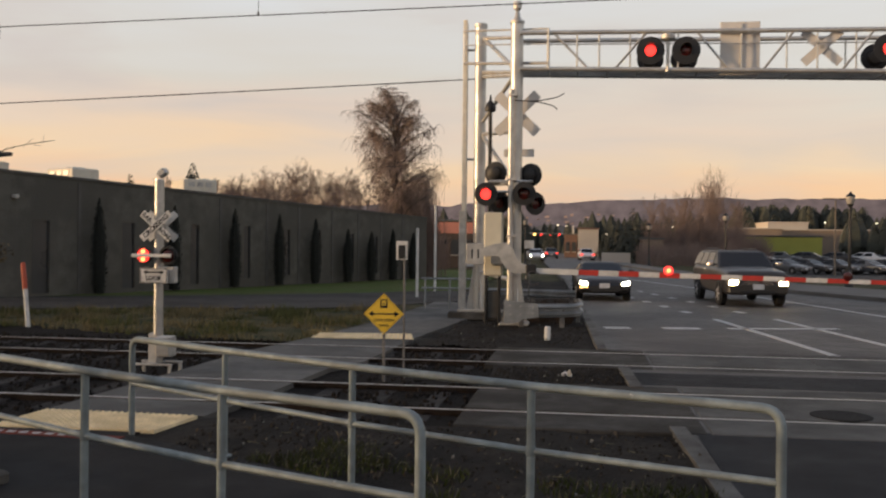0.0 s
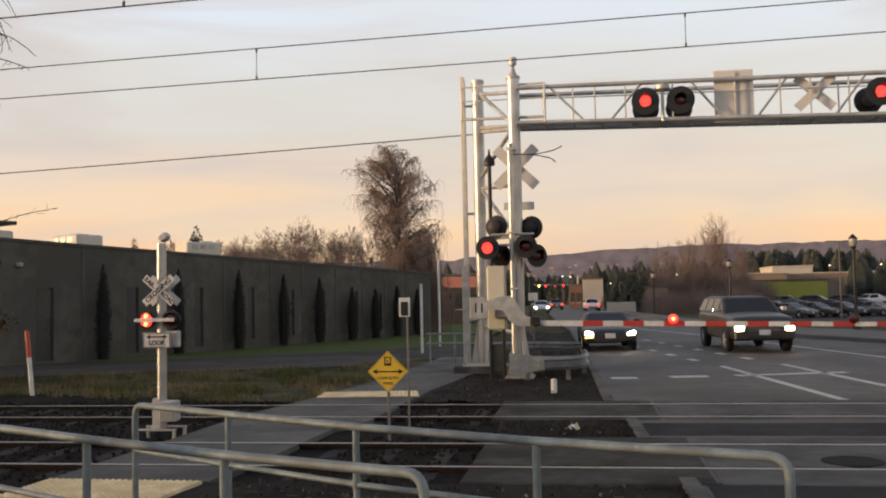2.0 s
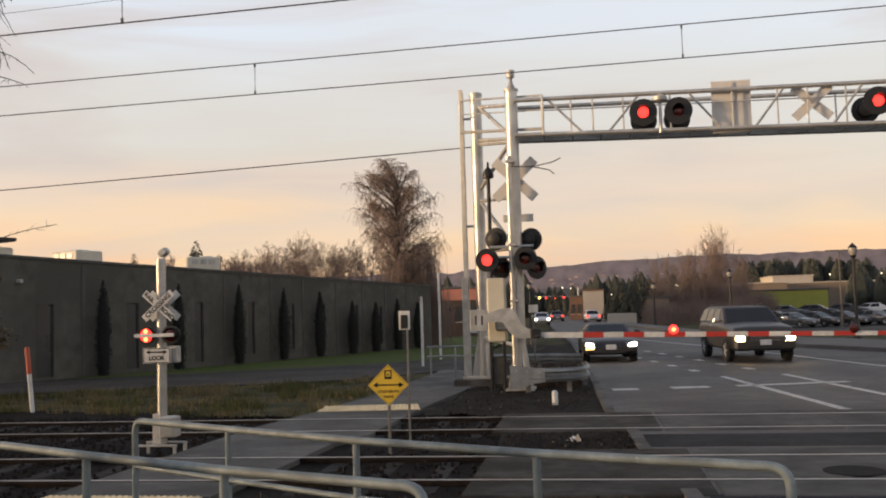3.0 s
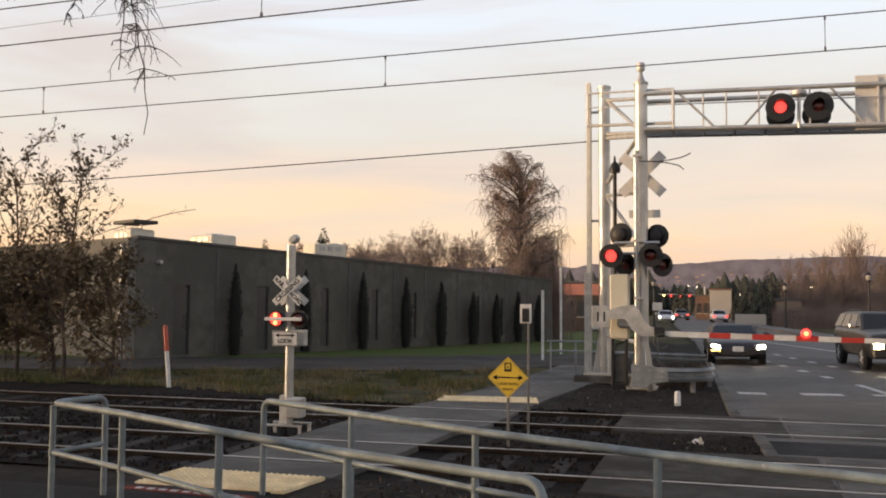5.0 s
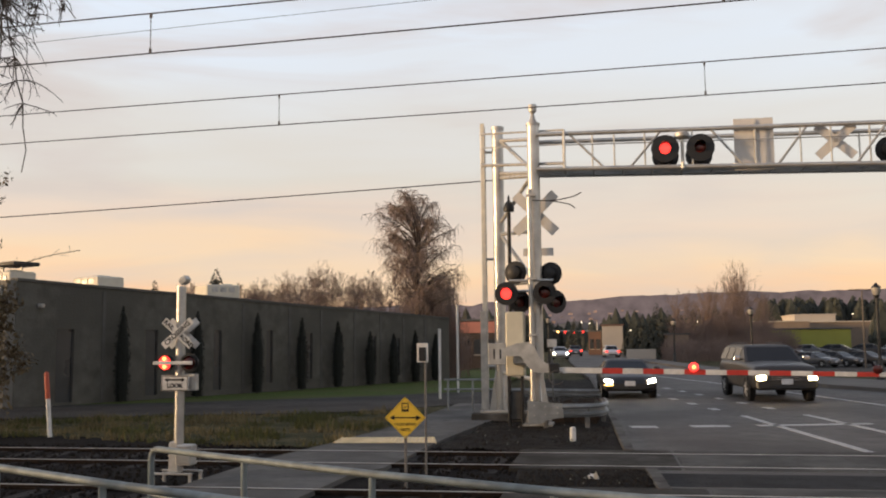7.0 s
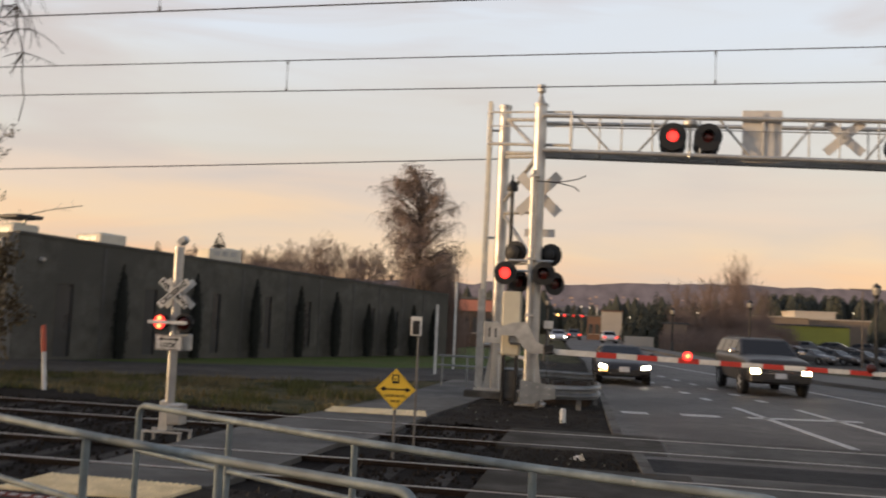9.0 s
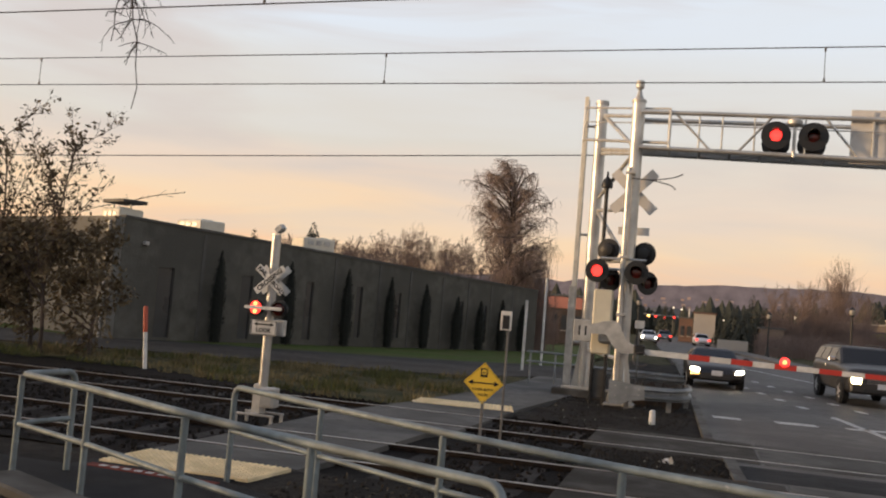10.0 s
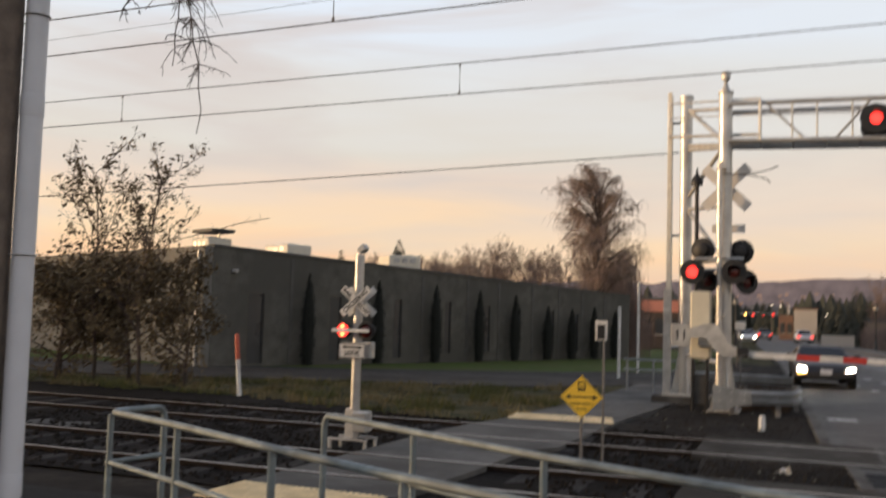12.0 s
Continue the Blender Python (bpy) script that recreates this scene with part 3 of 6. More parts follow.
for dy, turn in ((-0.085, 0), (0.085, 180)):
    c = part("crossbuck", Mesh().box((0, 0.02, 0), (0.12, 0.03, 0.06)), CASTGREY, ped, "white crossbuck with black lettering", m=pose(0, dy, 1.92, 0, 0, turn))
    b1 = part("blade", Mesh().box((0, -0.002, 0), (0.53, 0.006, 0.100), None, 0.002), WHITE, c, m=pose(0, 0, 0, 0, 41, 0))
    b2 = part("blade", Mesh().box((0, -0.012, 0), (0.53, 0.006, 0.100), None, 0.002), WHITE, c, m=pose(0, 0, 0, 0, -41, 0))
    if turn == 0:
        for word, x in (("RAIL", -0.165), ("ROAD", 0.165)):
            lettering(word, 0.082, BLACK, c, pose(0, 0, 0, 0, 41, 0) @ pose(x, -0.0075, 0))
        lettering("CROSSING", 0.092, BLACK, c, pose(0, 0, 0, 0, -41, 0) @ pose(0, -0.0165, 0))
for x, lit in ((-0.17, True), (0.17, False)):
    hd = signal_head(ped, pose(x, -0.09, 1.53), lit, 0.125, 0.74, 0.03)
    for dz in ((-0.052, 0.052) if lit else ()):
        part("led_cluster", Mesh().lathe([(0.032, 0.0), (0.026, 0.006), (0.003, 0.008)], pose(x, -0.118, 1.53 + dz, 90), 12), LEDLIT, hd, "bright core of the lamp")
part("lamp_bar", Mesh().box((0, -0.225, 1.53), (0.55, 0.018, 0.045), None, 0.004), WHITE, ped, "white bar across the lamps")
part("lamp_arm", Mesh().tube([(-0.2, 0, 1.53), (0.2, 0, 1.53)], 0.02, 8), CASTGREY, ped, smooth=True)
part("bracket_box", Mesh().box((0.14, 0.02, 1.27), (0.2, 0.1, 0.22), None, 0.012), CASTGREY, ped)
ls = part("look_sign", Mesh().box((-0.03, -0.085, 1.26), (0.39, 0.006, 0.205), None, 0.002), WHITE, ped, "white rectangular sign with black border and double arrow")
bd = Mesh()
for sx, sz, cx, cz in ((0.37, 0.009, 0, 0.092), (0.37, 0.009, 0, -0.092), (0.009, 0.185, -0.182, 0), (0.009, 0.185, 0.182, 0)):
    bd.box((-0.03 + cx, -0.090, 1.26 + cz), (sx, 0.003, sz))
part("border", bd, BLACK, ls)


def arrow(parent, m, length, w, head):
    """Double-headed black arrow, flat, facing local -y."""
    a = Mesh().box((0, 0, 0), (length - head * 1.2, 0.003, w))
    for s in (-1, 1):
        tip, base = s * length / 2, s * (length / 2 - head)
        a.add([(tip, -0.0015, 0), (base, -0.0015, head * 0.55), (base, -0.0015, -head * 0.55), (tip, 0.0015, 0), (base, 0.0015, head * 0.55), (base, 0.0015, -head * 0.55)],
              [(0, 1, 2), (3, 5, 4), (0, 3, 4, 1), (1, 4, 5, 2), (2, 5, 3, 0)])
    return part("arrow", a, BLACK, parent, m=m)


arrow(ls, pose(-0.03, -0.0905, 1.305), 0.30, 0.020, 0.055)
lettering("LOOK", 0.080, BLACK, ls, pose(-0.03, -0.0905, 1.225))

# yellow diamond sign between the tracks
dia = thing("warning_sign", pose(-2.465, 11.61, -0.013), "yellow diamond warning sign on a short post between the tracks", "warning sign")
part("post", Mesh().box((0, 0.02, 0.4), (0.036, 0.03, 1.1), None, 0.006), POSTGREY, dia)
q = 0.262
pl = part("plate", Mesh().add([(0, -0.004, 0.835 + q), (q, -0.004, 0.835), (0, -0.004, 0.835 - q), (-q, -0.004, 0.835), (0, 0.002, 0.835 + q), (q, 0.002, 0.835), (0, 0.002, 0.835 - q), (-q, 0.002, 0.835)],
                              [(0, 3, 2, 1), (4, 5, 6, 7), (0, 1, 5, 4), (1, 2, 6, 5), (2, 3, 7, 6), (3, 0, 4, 7)]), YELLOW, dia, "yellow diamond plate with thin black border")
rim = Mesh()
for i in range(4):
    a0, a1 = math.pi / 2 * i, math.pi / 2 * (i + 1)
    P = lambda a, r: (r * math.cos(a), -0.0062, 0.835 + r * math.sin(a))
    rim.add([P(a0, q * 0.95), P(a1, q * 0.95), P(a1, q * 0.915), P(a0, q * 0.915)], [(0, 1, 2, 3)])
part("border", rim, mat("faded_sign_border", (0.40, 0.26, 0.02), 0.6, scale=8, vary=0.3), pl)
arrow(pl, pose(0, -0.0075, 0.835), 0.40, 0.016, 0.06)
for s, x, z in (("LOOK", -0.072, 0.752), ("BOTH", 0.072, 0.752), ("WAYS", 0, 0.685)):
    lettering(s, 0.047, mat("faded_sign_ink", (0.16, 0.10, 0.012), 0.6, scale=8, vary=0.3), pl, pose(x, -0.0068, z))
tr = Mesh()
for sx, sz, cx, cz in ((0.09, 0.014, 0, 1.015), (0.09, 0.03, 0, 0.925), (0.014, 0.09, -0.038, 0.97), (0.014, 0.09, 0.038, 0.97), (0.03, 0.014, 0, 0.965)):
    tr.box((cx, -0.0075, cz), (sx, 0.003, sz))
part("tram_symbol", tr, BLACK, pl, "black tram front symbol")
part("bolt", Mesh().lathe([(0.01, 0), (0.008, 0.006)], pose(0, -0.004, 0.60, 90), 8), STEEL, pl)

ss = thing("small_track_sign", pose(-2.28, 12.0, 0), "small white framed plate on a thin steel post", "sign")
part("post", Mesh().box((0.0, 0.02, 0.75), (0.028, 0.025, 1.85), None, 0.004), POSTGREY, ss)
plate = part("plate", Mesh().box((-0.03, -0.012, 1.63), (0.15, 0.01, 0.25), None, 0.003), WHITE, ss)
part("panel", Mesh().box((-0.03, -0.02, 1.61), (0.095, 0.006, 0.18)), BLACK, plate, "dark inset panel")

mk = thing("track_marker_post", pose(-11.08, 17.42, -0.07, 0, -5.5, 0), "slim marker post, white below and red above, leaning a little", "marker post")
part("lower_post", Mesh().tube([(0, 0, -0.1), (0, 0, 0.78)], 0.045, 12), WHITE, mk, smooth=True)
part("upper_post", Mesh().tube([(0, 0, 0.78), (0, 0, 1.30), (0, 0, 1.33)], [0.047, 0.047, 0.03], 12), BRICKRED, mk, "faded red sleeve", True)

bol = thing("white_bollard", pose(-0.57, 17.2, -0.06), "short white plastic post in the dirt", "bollard")
part("post", Mesh().lathe([(0.055, 0), (0.055, 0.24), (0.045, 0.27), (0.02, 0.28)], None, 16), WHITE, bol, smooth=True)

# ---- cantilever signal structure over the street ----
PX, PY = -1.38, 20.0
QX, QY = -2.36, 21.8
can = thing("cantilever_signal", pose(PX, PY, 0), "tall galvanised cantilever with signal heads over the street", "railway signal")


def cpart(name, mesh, material, label="", smooth=False, parent=None):
    mesh.v = [(x - PX, y - PY, z) for x, y, z in mesh.v]
    return part(name, mesh, material, parent or can, label, smooth)


part("front_mast", Mesh().tube([(0, 0, 0), (0, 0, 6.5)], 0.135, 24), POLE, can, smooth=True)
part("mast_cap", Mesh().lathe([(0.155, 6.47), (0.155, 6.52), (0.10, 6.55)], None, 24), CASTGREY, can, smooth=True)
cpart("rear_mast", Mesh().tube([(QX, QY, 0.1), (QX, QY, 6.86)], 0.135, 24), POLE, smooth=True)
cpart("mast_cap", Mesh().lathe([(0.155, 6.83), (0.155, 6.9), (0.10, 6.92)], pose(QX, QY, 0), 24), CASTGREY, smooth=True)
part("finial_lamp", Mesh().lathe([(0.10, 6.54), (0.06, 6.62), (0.045, 6.70), (0.03, 6.72), (0.05, 6.76), (0.085, 6.79), (0.095, 6.90), (0.085, 6.94), (0.03, 6.95)], None, 16), CASTGREY, can, smooth=True)
for x, y, z in ((PX, PY, 0.0), (QX, QY, 0.14)):
    cpart("base_plate", Mesh().box((x, y, z + 0.02), (0.62, 0.62, 0.05), None, 0.01), CASTGREY)
    for a in range(4):
        d = Vector((math.cos(a * math.pi / 2 + 0.4), math.sin(a * math.pi / 2 + 0.4), 0))
        e = d.cross(Vector((0, 0, 1))) * 0.012
        o = Vector((x, y, z + 0.04))
        g = [o + d * 0.125 - e, o + d * 0.29 - e, o + d * 0.125 - e + Vector((0, 0, 1.0)), o + d * 0.125 + e, o + d * 0.29 + e, o + d * 0.125 + e + Vector((0, 0, 1.0))]
        cpart("gusset", Mesh().add(g, [(0, 1, 2), (3, 5, 4), (0, 3, 4, 1), (1, 4, 5, 2), (2, 5, 3, 0)]), POLE)
cpart("footing", Mesh().box((QX, QY, 0.05), (1.3, 1.1, 0.2), None, 0.03), CURB, "concrete footing")
# struts between the two masts
S = lambda a, b, r, name="strut": cpart(name, Mesh().tube([a, b], r, 8), POLE, smooth=True)
A = lambda z: (PX - 0.08, PY + 0.1, z)
B = lambda z: (QX + 0.08, QY - 0.1, z)
for a, b in ((A(5.55), B(6.55)), (A(5.35), B(4.6)), (A(4.16), B(4.3)), (A(3.12), B(4.25)), (A(3.05), B(3.1)), (A(0.95), B(1.05)), (A(6.2), B(6.55)), (A(5.45), B(5.75)), (A(5.38), B(5.65))):
    S(a, b, 0.045)
# box truss
X0, X1 = -1.3, 11.5
ztop = lambda x: 6.215 - 0.012 * x
zbot = lambda x: 5.44 - 0.024 * x
for y in (PY - 0.17, PY + 0.62):
    r = 0.048
    cpart("top_chord", Mesh().tube([(X0, y, ztop(X0)), (X1, y, ztop(X1))], r, 10), POLE, smooth=True)
    cpart("bottom_chord", Mesh().tube([(X0, y, zbot(X0)), (X1, y, zbot(X1))], r, 10), POLE, smooth=True)
    for a, b in () if y > PY else ((-0.6, 0.15), (1.35, 0.68), (2.35, 3.02), (4.3, 3.68), (5.85, 5.22), (6.3, 7.0), (8.3, 7.6), (8.8, 9.5), (10.7, 10.0)):
        S((a, y, ztop(a)), (b, y, zbot(b)), 0.026, "truss_diagonal")
    for x in (-0.72, 5.5, 11.45) if y > PY else (-0.72, -0.1, 0.36, 1.0, 1.98, 3.25, 4.15, 4.75, 5.5, 6.7, 8.0, 9.4, 11.45):
        S((x, y, ztop(x)), (x, y, zbot(x)), 0.019, "truss_post")
for x in np.arange(-0.7, 11.4, 0.62):
    S((x, PY - 0.17, zbot(x) - 0.02), (x, PY + 0.62, zbot(x) - 0.02), 0.022, "cross_member")
wk = Mesh()
for k in range(6):
    wk.box(((X0 + X1) / 2, PY + 0.0 + 0.1 * k, (zbot(X0) + zbot(X1)) / 2 + 0.02), (X1 - X0, 0.03, 0.04), Euler((0, 0.024, 0)).to_matrix())
cpart("walkway_grating", wk, CASTGREY)
S((-0.72, PY - 0.2, 5.97), (X1, PY - 0.2, ztop(X1) - 0.28), 0.014, "guard_wire")
# cage and platform at the masts
for z, r in ((6.3, 0.022), (5.98, 0.014), (5.57, 0.035)):
    S((-2.62, QY - 1.0, z + 0.22), (-0.70, PY - 0.22, z), r, "cage_rail")
S((-0.70, PY - 0.22, 6.3), (-0.70, PY - 0.22, 5.45), 0.024, "cage_post")
S((-2.62, QY - 1.0, 6.52), (-2.62, QY - 1.0, 5.75), 0.02, "cage_post")
S((-2.62, QY - 1.0, 6.52), (-2.78, QY, 6.72), 0.02, "cage_rail")
S((-2.62, QY - 1.0, 6.2), (-2.78, QY, 6.38), 0.016, "cage_rail")
# ladder on the rear mast
LADDER = mat("ladder_paint", (0.70, 0.66, 0.56), 0.5, scale=6, vary=0.12)
lx = -2.72
cpart("ladder_rail", Mesh().box((lx, QY - 0.06, 3.55), (0.10, 0.04, 6.9), None, 0.006), LADDER)
cpart("ladder_rail", Mesh().box((lx, QY + 0.28, 3.55), (0.06, 0.04, 6.9), None, 0.006), POLE)
for k in range(22):
    S((lx, QY - 0.06, 0.4 + 0.3 * k), (lx, QY + 0.28, 0.4 + 0.3 * k), 0.011, "rung")
for z in (1.2, 3.72, 6.3):
    S((lx, QY, z), (QX, QY, z), 0.03, "ladder_bracket")
cpart("ladder_guard", Mesh().box((lx - 0.02, QY - 0.1, 1.35), (0.16, 0.05, 2.3), None, 0.008), CASTGREY, "flat anti-climb plate")
cpart("base_beam", Mesh().box((-2.05, 20.6, 0.23), (1.3, 0.06, 0.06), None, 0.01), POLE)
# dark bell post between the masts
cpart("bell_post", Mesh().tube([(-2.03, 20.9, 1.0), (-2.03, 20.9, 4.75)], 0.045, 10), BLACK, "black bell post", True)
cpart("bell", Mesh().lathe([(0.12, 4.72), (0.13, 4.80), (0.09, 4.90), (0.03, 4.97), (0.025, 5.05), (0.01, 5.1)], pose(-2.03, 20.9, 0), 14), BLACK, "black crossing bell", True)
# gate mast pipe in front of the front mast, with its crossbuck and lamps
gx, gy = PX - 0.09, PY - 0.22
cpart("gate_mast", Mesh().tube([(gx, gy, 0.0), (gx, gy, 5.02)], 0.058, 16), POLE, smooth=True)
for z in (3.1, 4.9, 1.9):
    cpart("mast_clamp", Mesh().box((gx + 0.03, gy + 0.08, z), (0.2, 0.3, 0.06), None, 0.01), CASTGREY)
cb = part("crossbuck", Mesh().box((0, 0, 0), (0.1, 0.05, 0.08)), CASTGREY, can, "bare grey back of a crossbuck", m=pose(0.0, 0.24, 4.57))
for s in (1, -1):
    part("blade", Mesh().box((0, 0.02 * s, 0), (1.22, 0.006, 0.22), None, 0.003), ALU, cb, m=pose(0, 0, 0, 0, 44 * s, 0))
part("sign_plate", Mesh().box((0.05, 0.22, 3.71), (0.66, 0.008, 0.17), None, 0.003), ALU, can, "small grey plate seen from behind")
for a in ((-0.36, 4.92), (-0.50, 4.58)):
    cpart("loose_cable", Mesh().tube(bent([(PX - 0.03, gy - 0.06, 4.78), (-0.95, gy, 4.76), ((PX + a[0]) / 2 + 0.35, gy, (4.76 + a[1]) / 2), (a[0], gy, a[1])], 0.3), 0.013, 6), WIRE, "loose black cable", True)
# lamp cluster on the gate mast
S((-2.05, gy, 2.84), (-1.05, gy, 2.84), 0.03, "lamp_arm")
S((-1.95, gy + 0.1, 3.07), (-1.0, gy + 0.1, 3.07), 0.03, "lamp_arm")
for x, z, dy, turn, lit in ((-1.98, 2.78, -0.2, -4, True), (-1.17, 2.79, -0.2, -4, False)):
    signal_head(can, pose(x - PX, gy + dy - PY, z, 0, 0, turn), lit, 0.25)
for x, z, dy, turn in ((-1.72, 2.62, 0.12, 35), (-0.95, 2.60, 0.12, 35), (-1.82, 3.26, 0.3, 165), (-1.06, 3.22, 0.3, 165)):
    signal_head(can, pose(x - PX, gy + dy - PY, z, 0, 0, turn), False, 0.25)
# overhead lamps, sign and crossbuck on the truss
for x in (1.41, 2.13, 6.08, 6.80):
    signal_head(can, pose(x - PX, -0.30, 5.79 - 0.01 * x, 0, 0, -3), x in (1.41, 6.08), 0.29, 0.41)
    signal_head(can, pose(x - PX + 0.08, 0.85, 5.83 - 0.01 * x, 0, 0, 177), False, 0.29)
for x in (1.77, 6.44):
    cpart("lamp_bracket", Mesh().tube([(x, PY - 0.2, 5.35), (x, PY - 0.2, 6.05)], 0.035, 10), POLE, smooth=True)
    cpart("junction_head", Mesh().lathe([(0.08, 0), (0.15, 0.05), (0.15, 0.12), (0.06, 0.17)], pose(x, PY - 0.2, 5.98), 12), CASTGREY, smooth=True)
    S((x - 0.4, PY - 0.2, 6.02), (x + 0.4, PY - 0.2, 6.02), 0.025, "lamp_arm")
sg = part("overhead_sign", Mesh().box((0, 0, 0), (0.80, 0.012, 1.10), None, 0.004), ALU, can, "grey aluminium back of an overhead sign", m=pose(3.24 - PX, -0.07, 5.835))
part("sign_brace", Mesh().box((0.03, -0.02, 0), (0.04, 0.025, 1.0)), POLE, sg)
xb = part("crossbuck", Mesh().box((0, 0, 0), (0.08, 0.05, 0.08)), CASTGREY, can, "grey back of an overhead crossbuck", m=pose(4.86 - PX, -0.07, 5.83))
for s in (1, -1):
    part("blade", Mesh().box((0, 0.015 * s, 0), (0.98, 0.006, 0.19), None, 0.003), ALU, xb, m=pose(0, 0, 0, 0, 42 * s, 0))

# gate machine and lowered arm
gate = thing("crossing_gate", pose(PX, gy, 0), "crossing gate with its red and white arm lowered", "crossing gate")


def gpart(name, mesh, material, label="", smooth=False, parent=None):
    mesh.v = [(x - PX, y - gy, z) for x, y, z in mesh.v]
    return part(name, mesh, material, parent or gate, label, smooth)


gpart("relay_cabinet", Mesh().box((-1.83, gy + 0.1, 1.72), (0.40, 0.34, 1.36), None, 0.03), CREAM, "cream painted upright cabinet")
for lx_ in (-1.98, -1.70):
    gpart("cabinet_leg", Mesh().box((lx_, gy + 0.1, 0.5), (0.06, 0.2, 1.1), None, 0.01), BLACK)
gpart("cable_box", Mesh().box((-1.84, gy + 0.16, 0.42), (0.26, 0.24, 0.62), None, 0.03), TRIMDARK)
gpart("machine_body", Mesh().box((-1.66, gy - 0.12, 1.50), (0.40, 0.26, 0.46), None, 0.05), CASTGREY)
gpart("machine_hub", Mesh().lathe([(0.16, -0.04), (0.16, 0.03), (0.1, 0.06)], pose(-1.58, gy - 0.27, 1.60, 90), 18), CASTGREY, smooth=True)
# crank casting: bent arm from the counterweight to the arm's clamp
out = [(-2.02, 1.64), (-1.76, 1.73), (-1.52, 1.76), (-1.40, 1.65), (-1.28, 1.40), (-1.16, 1.31), (-1.10, 1.30), (-1.10, 1.12), (-1.38, 1.11), (-1.54, 1.24), (-1.68, 1.46), (-2.02, 1.46)]
n = len(out)
vs = [(x, gy - 0.30, z) for x, z in out] + [(x, gy - 0.38, z) for x, z in out]
gpart("crank_casting", Mesh().add(vs, [tuple(range(n)), tuple(range(2 * n - 1, n - 1, -1))] + [(i, n + i, n + (i + 1) % n, (i + 1) % n) for i in range(n)]), CASTGREY)
cw = gpart("counterweight", Mesh().box((-2.18, gy - 0.34, 1.51), (0.37, 0.07, 0.45), None, 0.012), CASTGREY)
gpart("slot", Mesh().box((-2.24, gy - 0.377, 1.51), (0.035, 0.006, 0.20)), BLACK, "", False, cw)
gpart("slot", Mesh().box((-2.11, gy - 0.377, 1.51), (0.035, 0.006, 0.20)), BLACK, "", False, cw)
gpart("arm_clamp", Mesh().box((-1.0, gy - 0.34, 1.21), (0.22, 0.12, 0.2), None, 0.02), BLACK)
gpart("cable_loop", Mesh().tube([(-0.95 + 0.16 * math.cos(a), gy - 0.42, 1.02 + 0.14 * math.sin(a)) for a in np.linspace(0.5, 5.6, 18)], 0.014, 6), WIRE, smooth=True)
arm_z = lambda x: 1.17 - 0.019 * (x + 0.9)
edges = [-0.80, -0.02]
x = -0.02
cols = [WHITE]
while x < 8.6:
    edges.append(x + 0.41)
    cols.append(RED if len(cols) % 2 else WHITE)
    x += 0.41
tilt = Euler((0, 0.019, 0)).to_matrix()
for i in range(len(edges) - 1):
    xa, xb_ = edges[i], edges[i + 1]
    if i == 0:
        xa = -0.95
    c = (xa + xb_) / 2
    gpart("arm_segment", Mesh().box((c, gy - 0.34, arm_z(c)), (xb_ - xa - 0.002, 0.035, 0.115 - 0.004 * i * 0.5), tilt, 0.004), cols[i], "red reflective band" if cols[i] is RED else "white reflective band")
for x, lit in ((1.80, True), (5.28, False), (8.3, True)):
    lamp = gpart("arm_lamp", Mesh().box((x, gy - 0.34, arm_z(x) + 0.075), (0.12, 0.07, 0.06), None, 0.01), BLACK)
    gpart("lens", Mesh().lathe([(0.095, 0.0), (0.088, 0.025), (0.035, 0.045)], pose(x, gy - 0.375, arm_z(x) + 0.10, 90), 14), REDLIT if lit else REDDARK, "glowing red lens" if lit else "dark red lens", True, lamp)
    if lit:
        gpart("led_cluster", Mesh().lathe([(0.045, 0.0), (0.035, 0.008), (0.003, 0.01)], pose(x, gy - 0.416, arm_z(x) + 0.10, 90), 12), LEDLIT, "bright core of the lamp", True, lamp)

# ---- guardrail round the foundations ----


